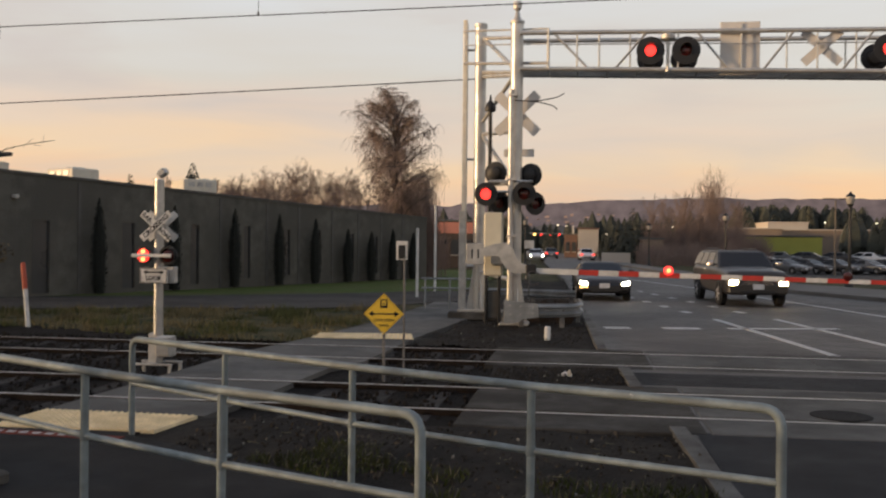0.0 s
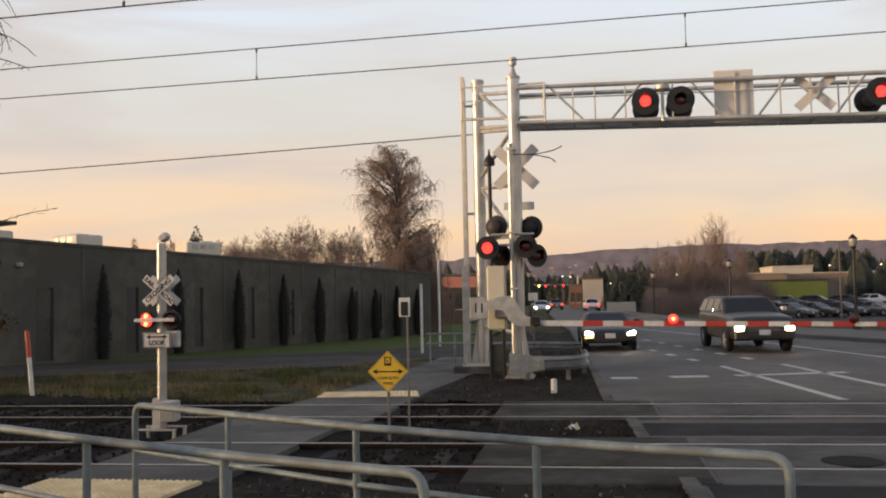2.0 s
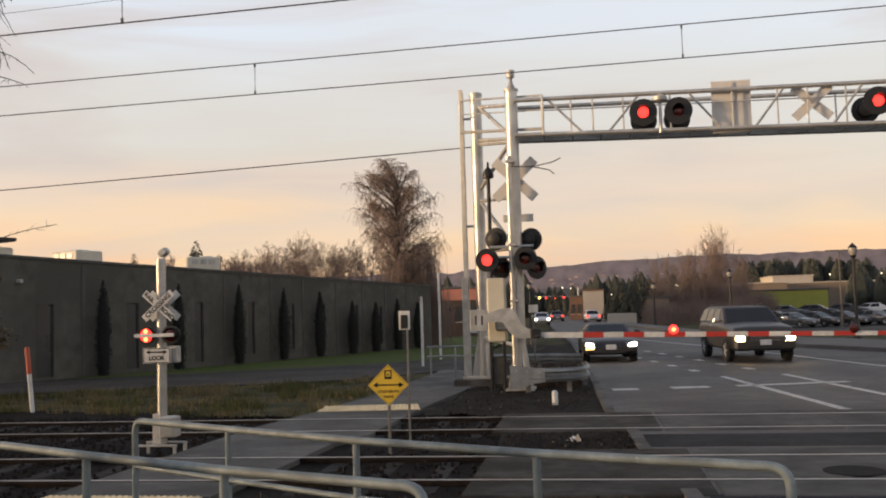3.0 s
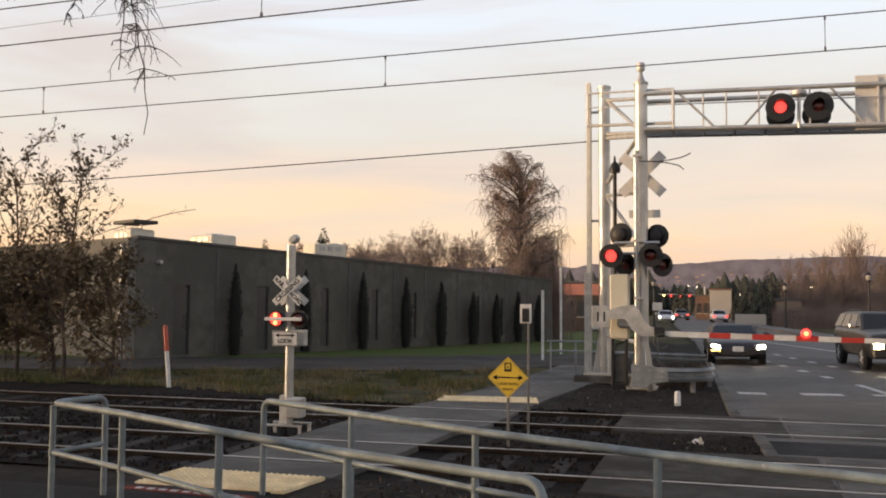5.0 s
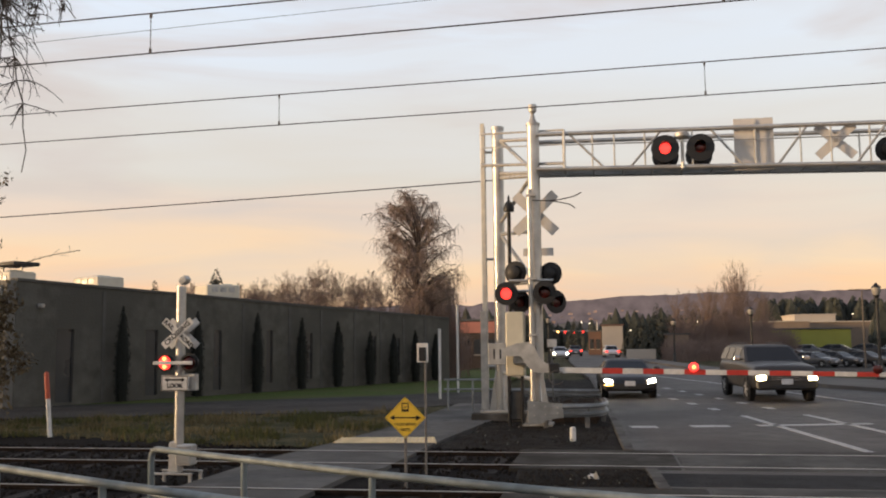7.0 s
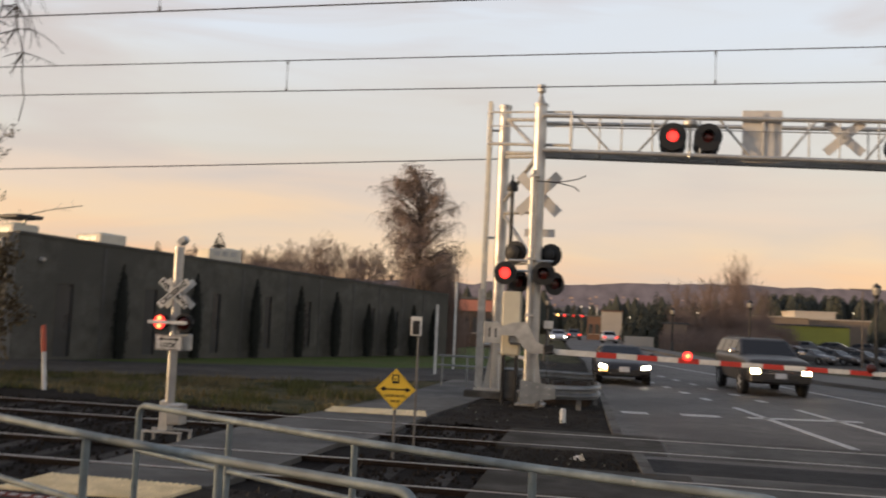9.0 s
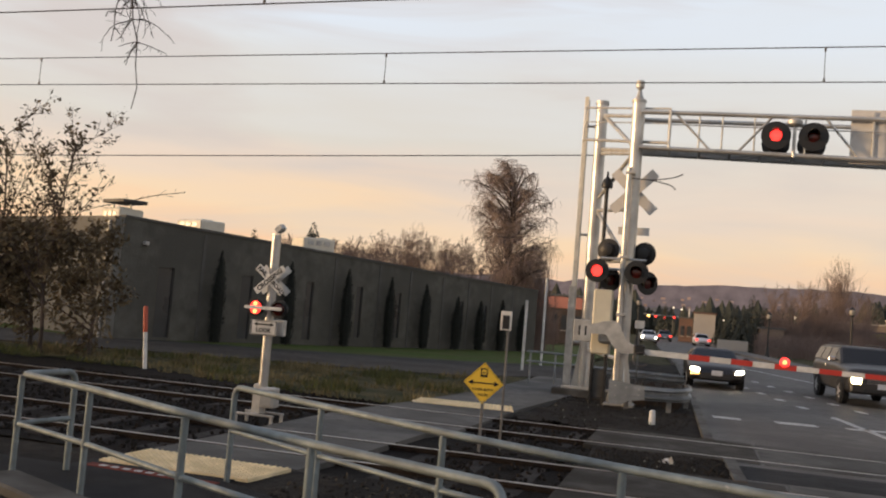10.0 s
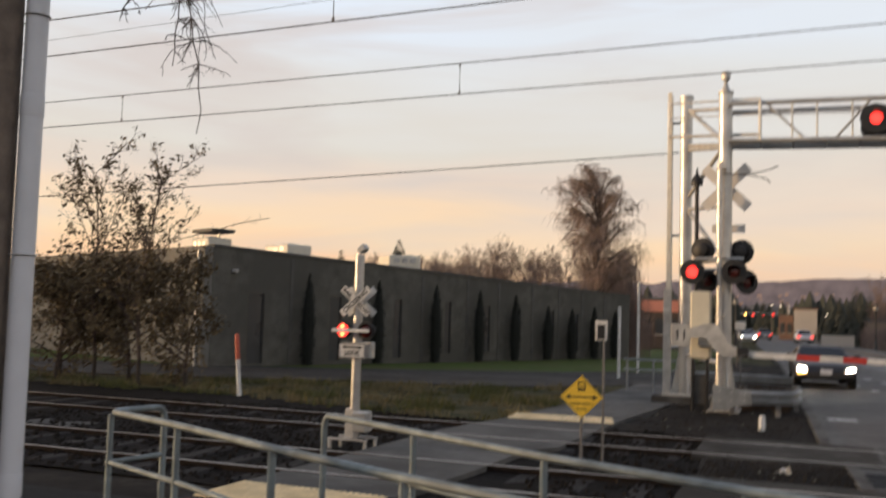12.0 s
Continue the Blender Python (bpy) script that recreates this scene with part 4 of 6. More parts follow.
def guardrail(label, path, z, h, posts, blunt=False):
    t = thing("guardrail", pose(*path[0], 0), label, "guardrail", "guardrails")
    o = Vector((*path[0], 0))
    prof = [(0.01, -0.5), (0.0, -0.46), (0.05, -0.34), (0.055, -0.22), (-0.025, -0.09), (-0.025, 0.09), (0.055, 0.22), (0.05, 0.34), (0.0, 0.46), (0.01, 0.5)]
    pts = bent([(*p, z) for p in path], 0.9, 8)
    m = Mesh()
    k = len(prof)
    for i, p in enumerate(pts):
        d = (Vector(pts[min(i + 1, len(pts) - 1)]) - Vector(pts[max(i - 1, 0)])).normalized()
        nrm = d.cross(Vector((0, 0, 1)))
        for s in (0.0, -0.012):
            m.v += [tuple(Vector(p) - o + nrm * (a + s) + Vector((0, 0, b * h))) for a, b in prof]
    for i in range(len(pts) - 1):
        for s in (0, 1):
            for j in range(k - 1):
                a = i * 2 * k + s * k + j
                b = a + 2 * k
                m.f.append((a, a + 1, b + 1, b) if s else (a, b, b + 1, a + 1))
    part("beam", m, GUARD, t, "corrugated galvanised beam", True)
    for p in posts:
        part("post", Mesh().box((p[0] - o.x, p[1] - o.y, z / 2 - 0.05), (0.1, 0.15, z + 0.25), None, 0.01), POSTGREY, t)
    if blunt:
        shoe = [(-0.06, z + 0.21), (0.66, z + 0.13), (0.68, z - 0.14), (0.36, z - 0.19), (0.22, z - 0.27), (-0.05, z - 0.28)]
        k = len(shoe)
        vs = [(x, -0.045, zz) for x, zz in shoe] + [(x, -0.06, zz) for x, zz in shoe]
        es = part("end_shoe", Mesh().add(vs, [tuple(range(k)), tuple(range(2 * k - 1, k - 1, -1))] + [(i, k + i, k + (i + 1) % k, (i + 1) % k) for i in range(k)]), GUARD, t, "flat bolted end plate")
        for x, zz in ((0.08, 0.1), (0.08, -0.1), (0.3, 0.08), (0.3, -0.08), (0.55, 0.06), (0.55, -0.06)):
            part("bolt", Mesh().lathe([(0.016, 0), (0.012, 0.012)], pose(x, -0.06, z + zz, 90), 8), CASTGREY, es)
    return t


guardrail("curved galvanised guardrail protecting the signal masts", [(-1.50, 19.42), (-0.75, 19.40), (-0.15, 19.62), (0.05, 20.2), (0.0, 21.6)], 0.35, 0.29, [(-1.2, 19.56), (-0.35, 19.66), (-0.02, 21.3)], True)
guardrail("galvanised guardrail on the far side of the masts", [(-2.9, 24.6), (-1.2, 24.3), (-0.1, 23.9)], 0.45, 0.22, [(-2.4, 24.65), (-1.2, 24.45), (-0.2, 24.1)])

bush = Mesh()
rb = random.Random(15)
for k in range(420):
    x, y = rb.uniform(-1.2, -0.15), rb.uniform(20.6, 23.4)
    h = rb.uniform(0.12, 0.42)
    bush.tube([(x, y, -0.08), (x + rb.uniform(-0.08, 0.08), y + rb.uniform(-0.05, 0.05), h * 0.6), (x + rb.uniform(-0.2, 0.2), y + rb.uniform(-0.1, 0.1), h)], [0.012, 0.008, 0.004], 3, False)
single("dry_brush", bush, mat("dry_brush", (0.060, 0.044, 0.033), 0.95, scale=3, vary=0.4, spec=0.1), "low brown brush behind the guardrail", "shrubs", "stuff")
pb = thing("pipe_barrier", pose(-4.0, 24.0, 0), "low grey pipe barrier beside the footpath", "barrier")
for z in (0.55, 0.80):
    part("pipe", Mesh().tube([(-0.1, 0, z), (1.35, 0, z)], 0.028, 10), GUARD, pb, smooth=True)
for x in (0.0, 0.65, 1.25):
    part("post", Mesh().tube([(x, 0, -0.1), (x, 0, 0.82)], 0.026, 10), GUARD, pb, smooth=True)
for x, y, z in ((-5.15, 29.3, 2.2), (-5.15, 33.0, 3.1)):
    p = thing("marker_pole", pose(x, y, -0.05), "slim white painted pole on the lawn edge", "pole", "white poles")
    part("shaft", Mesh().tube([(0, 0, 0), (0, 0, z)], 0.045, 10), WHITE, p, smooth=True)
    part("cap", Mesh().lathe([(0.05, z), (0.05, z + 0.04), (0.02, z + 0.06)], None, 10), CASTGREY, p, smooth=True)

# ---- overhead wires ----


def wire(label, a, b, r, sag=0.0, name="overhead_wire"):
    a, b = Vector(a), Vector(b)
    pts = [a.lerp(b, i / 24) - Vector((0, 0, sag * 4 * (i / 24) * (1 - i / 24))) for i in range(25)]
    return single(name, Mesh().tube(pts, r, 6), WIRE, label, "wire", smooth=True, group="overhead wires")


zc = lambda z0, s: (lambda x: z0 + s * (x + 5.2))
for y, cz, mz, drops in ((10.4, zc(5.36, 0.0215), zc(5.87, 0.019), (-12.2, -5.4, 1.45, 8.2)), (14.3, zc(5.35, 0.017), zc(5.86, 0.0185), (-11.9, -5.14, 1.66, 8.4))):
    wire("dark contact wire above the track", (-30, y, cz(-30)), (25, y, cz(25)), 0.009)
    wire("dark messenger wire above the contact wire", (-30, y, mz(-30)), (25, y, mz(25)), 0.009)
    for x in drops:
        single("dropper", Mesh().tube([(x, y, cz(x)), (x, y, mz(x))], 0.006, 5).box((x, y, cz(x) + 0.03), (0.03, 0.02, 0.06)).box((x, y, mz(x) - 0.03), (0.03, 0.02, 0.06)), WIRE,
                   "thin dropper between the two overhead wires", "wire", group="droppers")
for mx in (-30.0, 25.0):
    t = thing("catenary_mast", pose(mx, 12.4, -0.1), "steel mast with arms carrying the overhead wires", "catenary mast", "catenary masts")
    part("shaft", Mesh().tube([(0, 0, 0), (0, 0, 7.6)], [0.16, 0.11], 14), STEEL, t, smooth=True)
    for y, z in ((-2.0, 5.36 + 0.0215 * (mx + 5.2) + 0.1), (-2.0, 5.87 + 0.019 * (mx + 5.2) + 0.1), (1.9, 5.35 + 0.017 * (mx + 5.2) + 0.1), (1.9, 5.86 + 0.0185 * (mx + 5.2) + 0.1), (-1.5, 5.1 if mx < 0 else 7.0)):
        part("arm", Mesh().tube([(0, 0, z + 0.25), (0, y, z)], 0.03, 8), STEEL, t, smooth=True)
wire("thin feeder wire beside the catenary", (-30, 10.9, 5.0), (25, 10.9, 6.9), 0.0032)
wire("black cable running to the rear signal mast", (-45, 21.8, 4.45), (QX, QY, 5.62), 0.014, 0.12)

# ---- long building ----
WA, WB = Vector((-17.1, 24.9, 0)), Vector((-7.55, 45.57, 0))
wd = (WB - WA).normalized()
wo = Vector((wd.y, -wd.x, 0))           # outward, towards the railway
wlen = (WB - WA).length
bld = thing("long_building", pose(0, 0, 0), "long low dark grey block warehouse with slim windows", "building")
top = lambda s: 3.72 - 0.035 * s


def wallbox(s0, s1, z0, z1, out, depth, name, material, parent=None, label="", slope=False):
    a, b = WA + wd * s0 + wo * out, WA + wd * s1 + wo * out
    c, d = b - wo * depth, a - wo * depth
    zt0, zt1 = (top(s0), top(s1)) if slope else (z1, z1)
    vs = [(*p.xy, z0) for p in (a, b, c, d)] + [(*a.xy, zt0), (*b.xy, zt1), (*c.xy, zt1), (*d.xy, zt0)]
    return part(name, Mesh().add(vs, [(3, 2, 1, 0), (4, 5, 6, 7), (0, 1, 5, 4), (1, 2, 6, 5), (2, 3, 7, 6), (3, 0, 4, 7)]), material, parent or bld, label)


wins = [(1.35, 1.95, 0.05, 2.3), (4.65, 5.15, 0.1, 2.3), (7.6, 8.0, 0.15, 2.3), (10.25, 10.6, 0.3, 2.3), (12.5, 12.85, 0.35, 2.2), (14.4, 14.75, 0.35, 2.2), (16.7, 17.0, 0.3, 2.1), (18.5, 18.75, 0.3, 2.0)]
s = 0.0
for a, b, z0, z1 in wins + [(wlen, wlen, 0, 0)]:
    wallbox(s, a, -0.2, 0, 0, 0.3, "wall", WALL, slope=True)
    if a < wlen:
        wallbox(a, b, -0.2, z0, 0, 0.3, "wall", WALL)
        wallbox(a, b, z1, 0, 0, 0.3, "wall", WALL, slope=True)
        w = wallbox(a, b, z0, z1, -0.07, 0.02, "window", WINDOWDARK, label="tall narrow dark window")
        wallbox(a, a + 0.04, z0, z1, -0.03, 0.04, "frame", TRIMDARK, w)
        wallbox(b - 0.04, b, z0, z1, -0.03, 0.04, "frame", TRIMDARK, w)
    s = b
for s in (3.0, 6.1, 9.03, 11.49, 13.36, 15.5, 17.3, 19.0, 20.7):
    wallbox(s - 0.06, s + 0.06, -0.1, top(s) - 0.1, 0.025, 0.024, "pilaster", PILASTER)
# coping and roof
c0, c1 = WA + wo * 0.04, WB + wo * 0.04
vs = []
for p, zt in ((c0, top(0)), (c1, top(wlen))):
    for o, dz in ((0, 0.002), (-0.4, 0.002), (-0.4, 0.09), (0, 0.09)):
        vs.append((*(p + wo * o).xy, zt + dz))
part("coping", Mesh().add(vs, [(0, 1, 2, 3), (7, 6, 5, 4), (0, 4, 5, 1), (1, 5, 6, 2), (2, 6, 7, 3), (3, 7, 4, 0)]), PILASTER, bld)
back = -wo * 26
rf = [WA - wo * 0.4, WB - wo * 0.4, WB + back, WA + back]
part("roof", Mesh().add([(*p.xy, z) for z in (3.0, 2.9) for p in rf], [(0, 1, 2, 3), (7, 6, 5, 4), (0, 4, 5, 1), (1, 5, 6, 2), (2, 6, 7, 3), (3, 7, 4, 0)]), ROOFING, bld)
ew = [WA + wo * 0.0, WA + back, WA + back + wd * 0.3, WA + wd * 0.3]
part("end_wall", Mesh().add([(*(p - wd * 0.31).xy, z) for z in (-0.2, 3.74) for p in ew], [(0, 1, 2, 3), (7, 6, 5, 4), (0, 4, 5, 1), (1, 5, 6, 2), (2, 6, 7, 3), (3, 7, 4, 0)]), WALL_LIGHT, bld, "paler end wall")
part("downpipe", Mesh().tube([(*(WA - wd * 0.36 + wo * -0.25).xy, -0.1), (*(WA - wd * 0.36 + wo * -0.25).xy, 3.6)], 0.05, 8), CASTGREY, bld)
part("wall_lamp", Mesh().box((*(WA + wd * 0.75 + wo * 0.1).xy, 3.0), (0.16, 0.16, 0.12), None, 0.02), CASTGREY, bld)


def roof_unit(x, y, z, sx, sy, sz, label, turn=-25):
    t = thing("roof_unit", pose(x, y, 3.0, 0, 0, turn), label, "roof unit", "roof units")
    part("casing", Mesh().box((0, 0, (z - 3.0) / 2 + sz / 2), (sx, sy, z - 3.0 + sz), None, 0.05), ROOFUNIT, t)
    part("hood", Mesh().box((sx * 0.2, -sy * 0.1, z - 3.0 + sz), (sx * 0.42, sy * 0.7, sz * 0.24), None, 0.04, 0.7), CASTGREY, t)
    for k in range(3):
        part("louvre", Mesh().box((-sx * 0.25 + 0.25 * k * sx, -sy / 2 - 0.01, z - 3.0 + sz * 0.45), (sx * 0.18, 0.03, sz * 0.5), None, 0.01), CASTGREY, t)
    return t


roof_unit(-19.9, 34.2, 4.15, 1.7, 1.2, 0.36, "pale roof ventilation unit catching low sun")
roof_unit(-19.2, 44.2, 4.3, 1.7, 1.9, 0.45, "cream roof ventilation unit catching low sun", 42)
ru = roof_unit(-20.9, 30.2, 4.0, 1.3, 1.0, 0.45, "white roof ventilation unit near the end wall")
part("canopy", Mesh().box((0.1, 0, 1.72), (1.5, 1.0, 0.13), None, 0.02), TRIMDARK, ru, "flat dark canopy")
for x in (-0.7, 0.5):
    part("canopy_post", Mesh().box((x, 0, 1.52), (0.06, 0.06, 0.34)), CASTGREY, ru)

# ---- vegetation ----
rnd = random.Random(11)


def branch(wood, p, d, length, r, level, opt, tips):
    """Grow one limb and its sub-limbs as tapered tubes."""
    n = opt.get("steps", 5)
    pts, rs = [p.copy()], [r]
    for i in range(n):
        d = (d + Vector((rnd.uniform(-1, 1), rnd.uniform(-1, 1), rnd.uniform(-1, 1))) * opt["bend"] + Vector((0, 0, opt["lift"][min(level, len(opt["lift"]) - 1)]))).normalized()
        p = p + d * length / n
        pts.append(p.copy())
        rs.append(r * (1 - 0.75 * (i + 1) / n))
    wood.tube(pts, rs, 7 if level == 0 else (5 if level == 1 else 3), False)
    if level + 1 >= opt["levels"]:
        tips.append(pts)
        return
    for k in range(opt["kids"][level]):
        t = opt.get("from", 0.3) + (1 - opt.get("from", 0.3)) * (k + rnd.random()) / opt["kids"][level]
        i = min(int(t * n), n - 1)
        q = pts[i].lerp(pts[i + 1], t * n - i)
        ax = (pts[i + 1] - pts[i]).normalized()
        side = ax.cross(Vector((rnd.uniform(-1, 1), rnd.uniform(-1, 1), rnd.uniform(-0.3, 0.3)))).normalized()
        a = radians(opt["angle"] + rnd.uniform(-14, 14))
        branch(wood, q, ax * math.cos(a) + side * math.sin(a), length * opt["ratio"] * (1.15 - opt.get("fall", 0.5) * t) * rnd.uniform(0.75, 1.2), max(rs[i] * 0.55, opt["rmin"]), level + 1, opt, tips)


def bare_tree(x, y, h, label, opt, material, seed_, z=-0.1, category="tree", group="bare trees", r=None, wide=0.0):
    rnd.seed(seed_)
    t = thing("bare_tree", pose(x, y, z), label, category, group)
    trunk, crown, tips = Mesh(), Mesh(), []
    branch(crown, Vector((0, 0, h * 0.12)), Vector((rnd.uniform(-0.05, 0.05), 0, 1)), h * opt["trunk"], r or h * 0.018, 0, opt, tips)
    if wide:                            # bring the crown to its true height and spread
        kz, kx = h / max(v[2] for v in crown.v), wide / (max(v[0] for v in crown.v) - min(v[0] for v in crown.v))
        kx *= 1.35
        crown.v = [(vx * kx, vy * kx, vz * kz) for vx, vy, vz in crown.v]
    trunk.tube([(0, 0, -0.1), (0, 0, h * 0.05), (0, 0, h * 0.13)], [(r or h * 0.018) * 1.35, (r or h * 0.018) * 1.08, (r or h * 0.018)], 8)
    part("trunk", trunk, BARK, t, smooth=True)
    part("crown", crown, material, t, "leafless branches and twigs")
    return t, tips


OAK = dict(levels=5, kids=(9, 7, 6, 4), bend=0.12, lift=(0.0, 0.04, 0.04, 0.02), angle=46, ratio=0.60, rmin=0.0125, trunk=0.55, steps=4)
OAK["from"] = 0.25
for i, (x, y, h, wide) in enumerate(((-24.9, 75, 9.2, 4.6), (-22.3, 75, 8.1, 3.4), (-19.5, 75, 8.15, 3.6), (-31.4, 77, 7.4, 3.6), (-28.9, 76, 7.7, 3.8), (-26.9, 77, 8.5, 3.6), (-36.8, 79, 7.9, 2.8),
                                     (-18.0, 77, 7.2, 3.2), (-27.9, 84, 8.4, 4.5), (-23.6, 85, 8.6, 4.5), (-30.6, 86, 8.0, 4.4), (-20.8, 84, 8.2, 4.0), (-34.0, 86, 7.9, 4.0), (-16.4, 80, 7.0, 3.4), (-32.8, 80, 7.2, 4.0), (-29.8, 80, 7.6, 4.0), (-25.8, 80, 8.2, 4.0), (-39.5, 84, 7.6, 3.6))):
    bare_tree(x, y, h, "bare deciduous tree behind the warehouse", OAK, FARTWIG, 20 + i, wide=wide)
SLIM = dict(levels=4, kids=(14, 8, 6), bend=0.10, lift=(0.0, 0.08, 0.06), angle=34, ratio=0.5, rmin=0.012, trunk=0.85)
SLIM["from"] = 0.1
FAN = dict(levels=4, kids=(13, 8, 6), bend=0.07, lift=(0.0, 0.06, 0.05), angle=26, ratio=0.72, rmin=0.012, trunk=0.74, fall=0.6)
FAN["from"] = 0.08
for i, (x, y, h) in enumerate(((15.0, 110, 8.6), (11.6, 108, 6.4), (9.4, 112, 6.0), (16.6, 114, 7.6), (12.9, 118, 7.2), (8.0, 104, 5.8), (18.6, 112, 6.2), (10.4, 100, 6.2), (13.6, 104, 6.8), (15.6, 108, 6.4), (12.2, 98, 5.6), (9.0, 96, 5.0), (17.4, 106, 5.6))):
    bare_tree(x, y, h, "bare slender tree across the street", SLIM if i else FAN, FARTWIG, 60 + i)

# weeping birch: limbs to loose clumps, each with a curtain of hanging twigs
rnd.seed(5)
bt = thing("weeping_birch", pose(-9.2, 46.0, -0.1), "tall leafless weeping birch with hanging twigs", "tree")
crown, twigs = Mesh(), Mesh()
stem = lambda z: Vector((0.10 * math.sin(z * 0.9) - 0.02 * z * 0.2, 0.06 * math.sin(z * 1.3), z))
crown.tube([stem(0.6 + 0.8 * k) for k in range(11)], [0.17 - 0.0155 * k for k in range(11)], 7, False)
ramp_ = lambda z, a, b, u, v: u + (v - u) * min(1, max(0, (z - a) / (b - a)))
side = lambda z: (ramp_(z, 5.6, 7.2, -1.4, -2.3) if z < 8.7 else ramp_(z, 8.7, 9.6, -2.1, -0.9), ramp_(z, 3.8, 5.5, 1.5, 2.0) if z < 7.9 else ramp_(z, 7.9, 8.4, 1.9, 0.95))
for k in range(84):
    z = 3.9 + 5.7 * (k + rnd.random()) / 84
    lo, hi = side(z)
    u = rnd.random()
    c = Vector((lo + (hi - lo) * u, rnd.uniform(-1.5, 1.5), z))
    a = stem(max(1.6, min(8.4, z - rnd.uniform(0.5, 1.9))))
    mid = a.lerp(c, 0.55) + Vector((0, 0, 0.25))
    limb = bent([a, mid, c], 0.6, 4)
    crown.tube(limb, [0.040 - 0.031 * i / (len(limb) - 1) for i in range(len(limb))], 5, False)
    for j in range(12):
        q = limb[rnd.randrange(len(limb) // 2, len(limb))]
        d = Vector((rnd.uniform(-1, 1), rnd.uniform(-1, 1), rnd.uniform(-0.3, 0.45))).normalized()
        e = q + d * rnd.uniform(0.3, 1.0)
        e.x, e.z = max(lo - 0.2, min(hi + 0.2, e.x)), min(e.z, 9.65)
        sub = [q, q.lerp(e, 0.5) + Vector((0, 0, 0.06)), e]
        crown.tube(sub, [0.014, 0.011, 0.008], 3, False)
        for n_ in range(7):
            p = sub[0].lerp(e, rnd.random())
            L, dd = rnd.uniform(0.2, 0.85) * (1.2 if z < 7.6 else 0.75), Vector((rnd.uniform(-1, 1), rnd.uniform(-1, 1), rnd.uniform(0.0, 0.7)))
            line = [p]
            for i in range(4):
                dd = (dd * 0.62 + Vector((0, 0, -0.5)) + Vector((rnd.uniform(-0.3, 0.3), rnd.uniform(-0.3, 0.3), rnd.uniform(-0.1, 0.1)))).normalized()
                line.append(line[-1] + dd * L / 4)
            twigs.tube(line, [0.0065, 0.006, 0.006, 0.0055, 0.005], 3, False)
part("trunk", Mesh().tube([(0, 0, -0.1), (0, 0, 0.3), stem(0.62)], [0.28, 0.22, 0.17], 10), BARK, bt, smooth=True)
part("crown", crown, mat("birch_limbs", (0.085, 0.066, 0.056), 0.95, scale=2, vary=0.3), bt, "leafless limbs")
part("twig_curtain", twigs, BIRCH, bt, "fine drooping twigs")


def leaf(m, p, size, rr):
    a = Vector((rr.uniform(-1, 1), rr.uniform(-1, 1), rr.uniform(-1, 1))).normalized()
    b = a.cross(Vector((rr.uniform(-1, 1), rr.uniform(-1, 1), rr.uniform(-1, 1)))).normalized()
    m.add([p - a * size, p - b * size * 0.45, p + a * size, p + b * size * 0.45], [(0, 1, 2, 3)])


# trees with some dry leaves left, beside the track
LEAFY = dict(levels=4, kids=(16, 7, 5), bend=0.12, lift=(0.0, 0.07, 0.05), angle=40, ratio=0.42, rmin=0.007, trunk=0.86)
LEAFY["from"] = 0.12
BUSH = dict(LEAFY, angle=62, ratio=0.5, lift=(0.0, 0.02, 0.0), kids=(15, 6, 5))
BUSH["from"] = 0.0
for i, (x, y, h, dens) in enumerate(((-16.0, 18.6, 5.3, 3), (-14.2, 18.0, 5.0, 3), (-17.8, 19.4, 3.4, 2), (-13.2, 18.4, 2.9, 2), (-15.2, 18.9, 3.1, 2), (-16.8, 18.2, 2.8, 2))):
    t, tips = bare_tree(x, y, h, "young tree with sparse dry brown leaves beside the track", LEAFY if i < 2 else BUSH, TWIG, 90 + i, -0.08, "tree", "young trees", 0.045)
    lv = Mesh()
    rr = random.Random(7 + i)
    for pts in tips:
        low = pts[-1].z < 3.0
        for k in range(dens * 3 if low else rr.choice((0, 1, 1, 2, 3))):
            p = pts[rr.randrange(len(pts))] + Vector((rr.uniform(-0.13, 0.13), rr.uniform(-0.13, 0.13), rr.uniform(-0.13, 0.13)))
            leaf(lv, p, rr.uniform(0.045, 0.095), rr)
    tagged(part("leaf_mass", lv, LEAF, t, "sparse dry brown leaves"), kind="stuff")

    if i == 1:
        long_twig = Mesh().tube(bent([(0.05, 0, 3.1), (0.9, 0.35, 3.50), (1.6, 0.55, 3.68), (2.1, 0.72, 3.86), (2.75, 0.92, 3.98)], 0.4), 0.009, 5)
        for k in range(9):
            u = k / 9
            p = Vector((0.9, 0.35, 3.50)).lerp(Vector((2.75, 0.92, 3.98)), u)
            long_twig.tube([p, p + Vector((rr.uniform(-0.1, 0.3), rr.uniform(-0.1, 0.1), rr.uniform(-0.18, 0.2)))], [0.006, 0.003], 4)
        part("long_twig", long_twig, TWIG, t, "long bare twig reaching out")

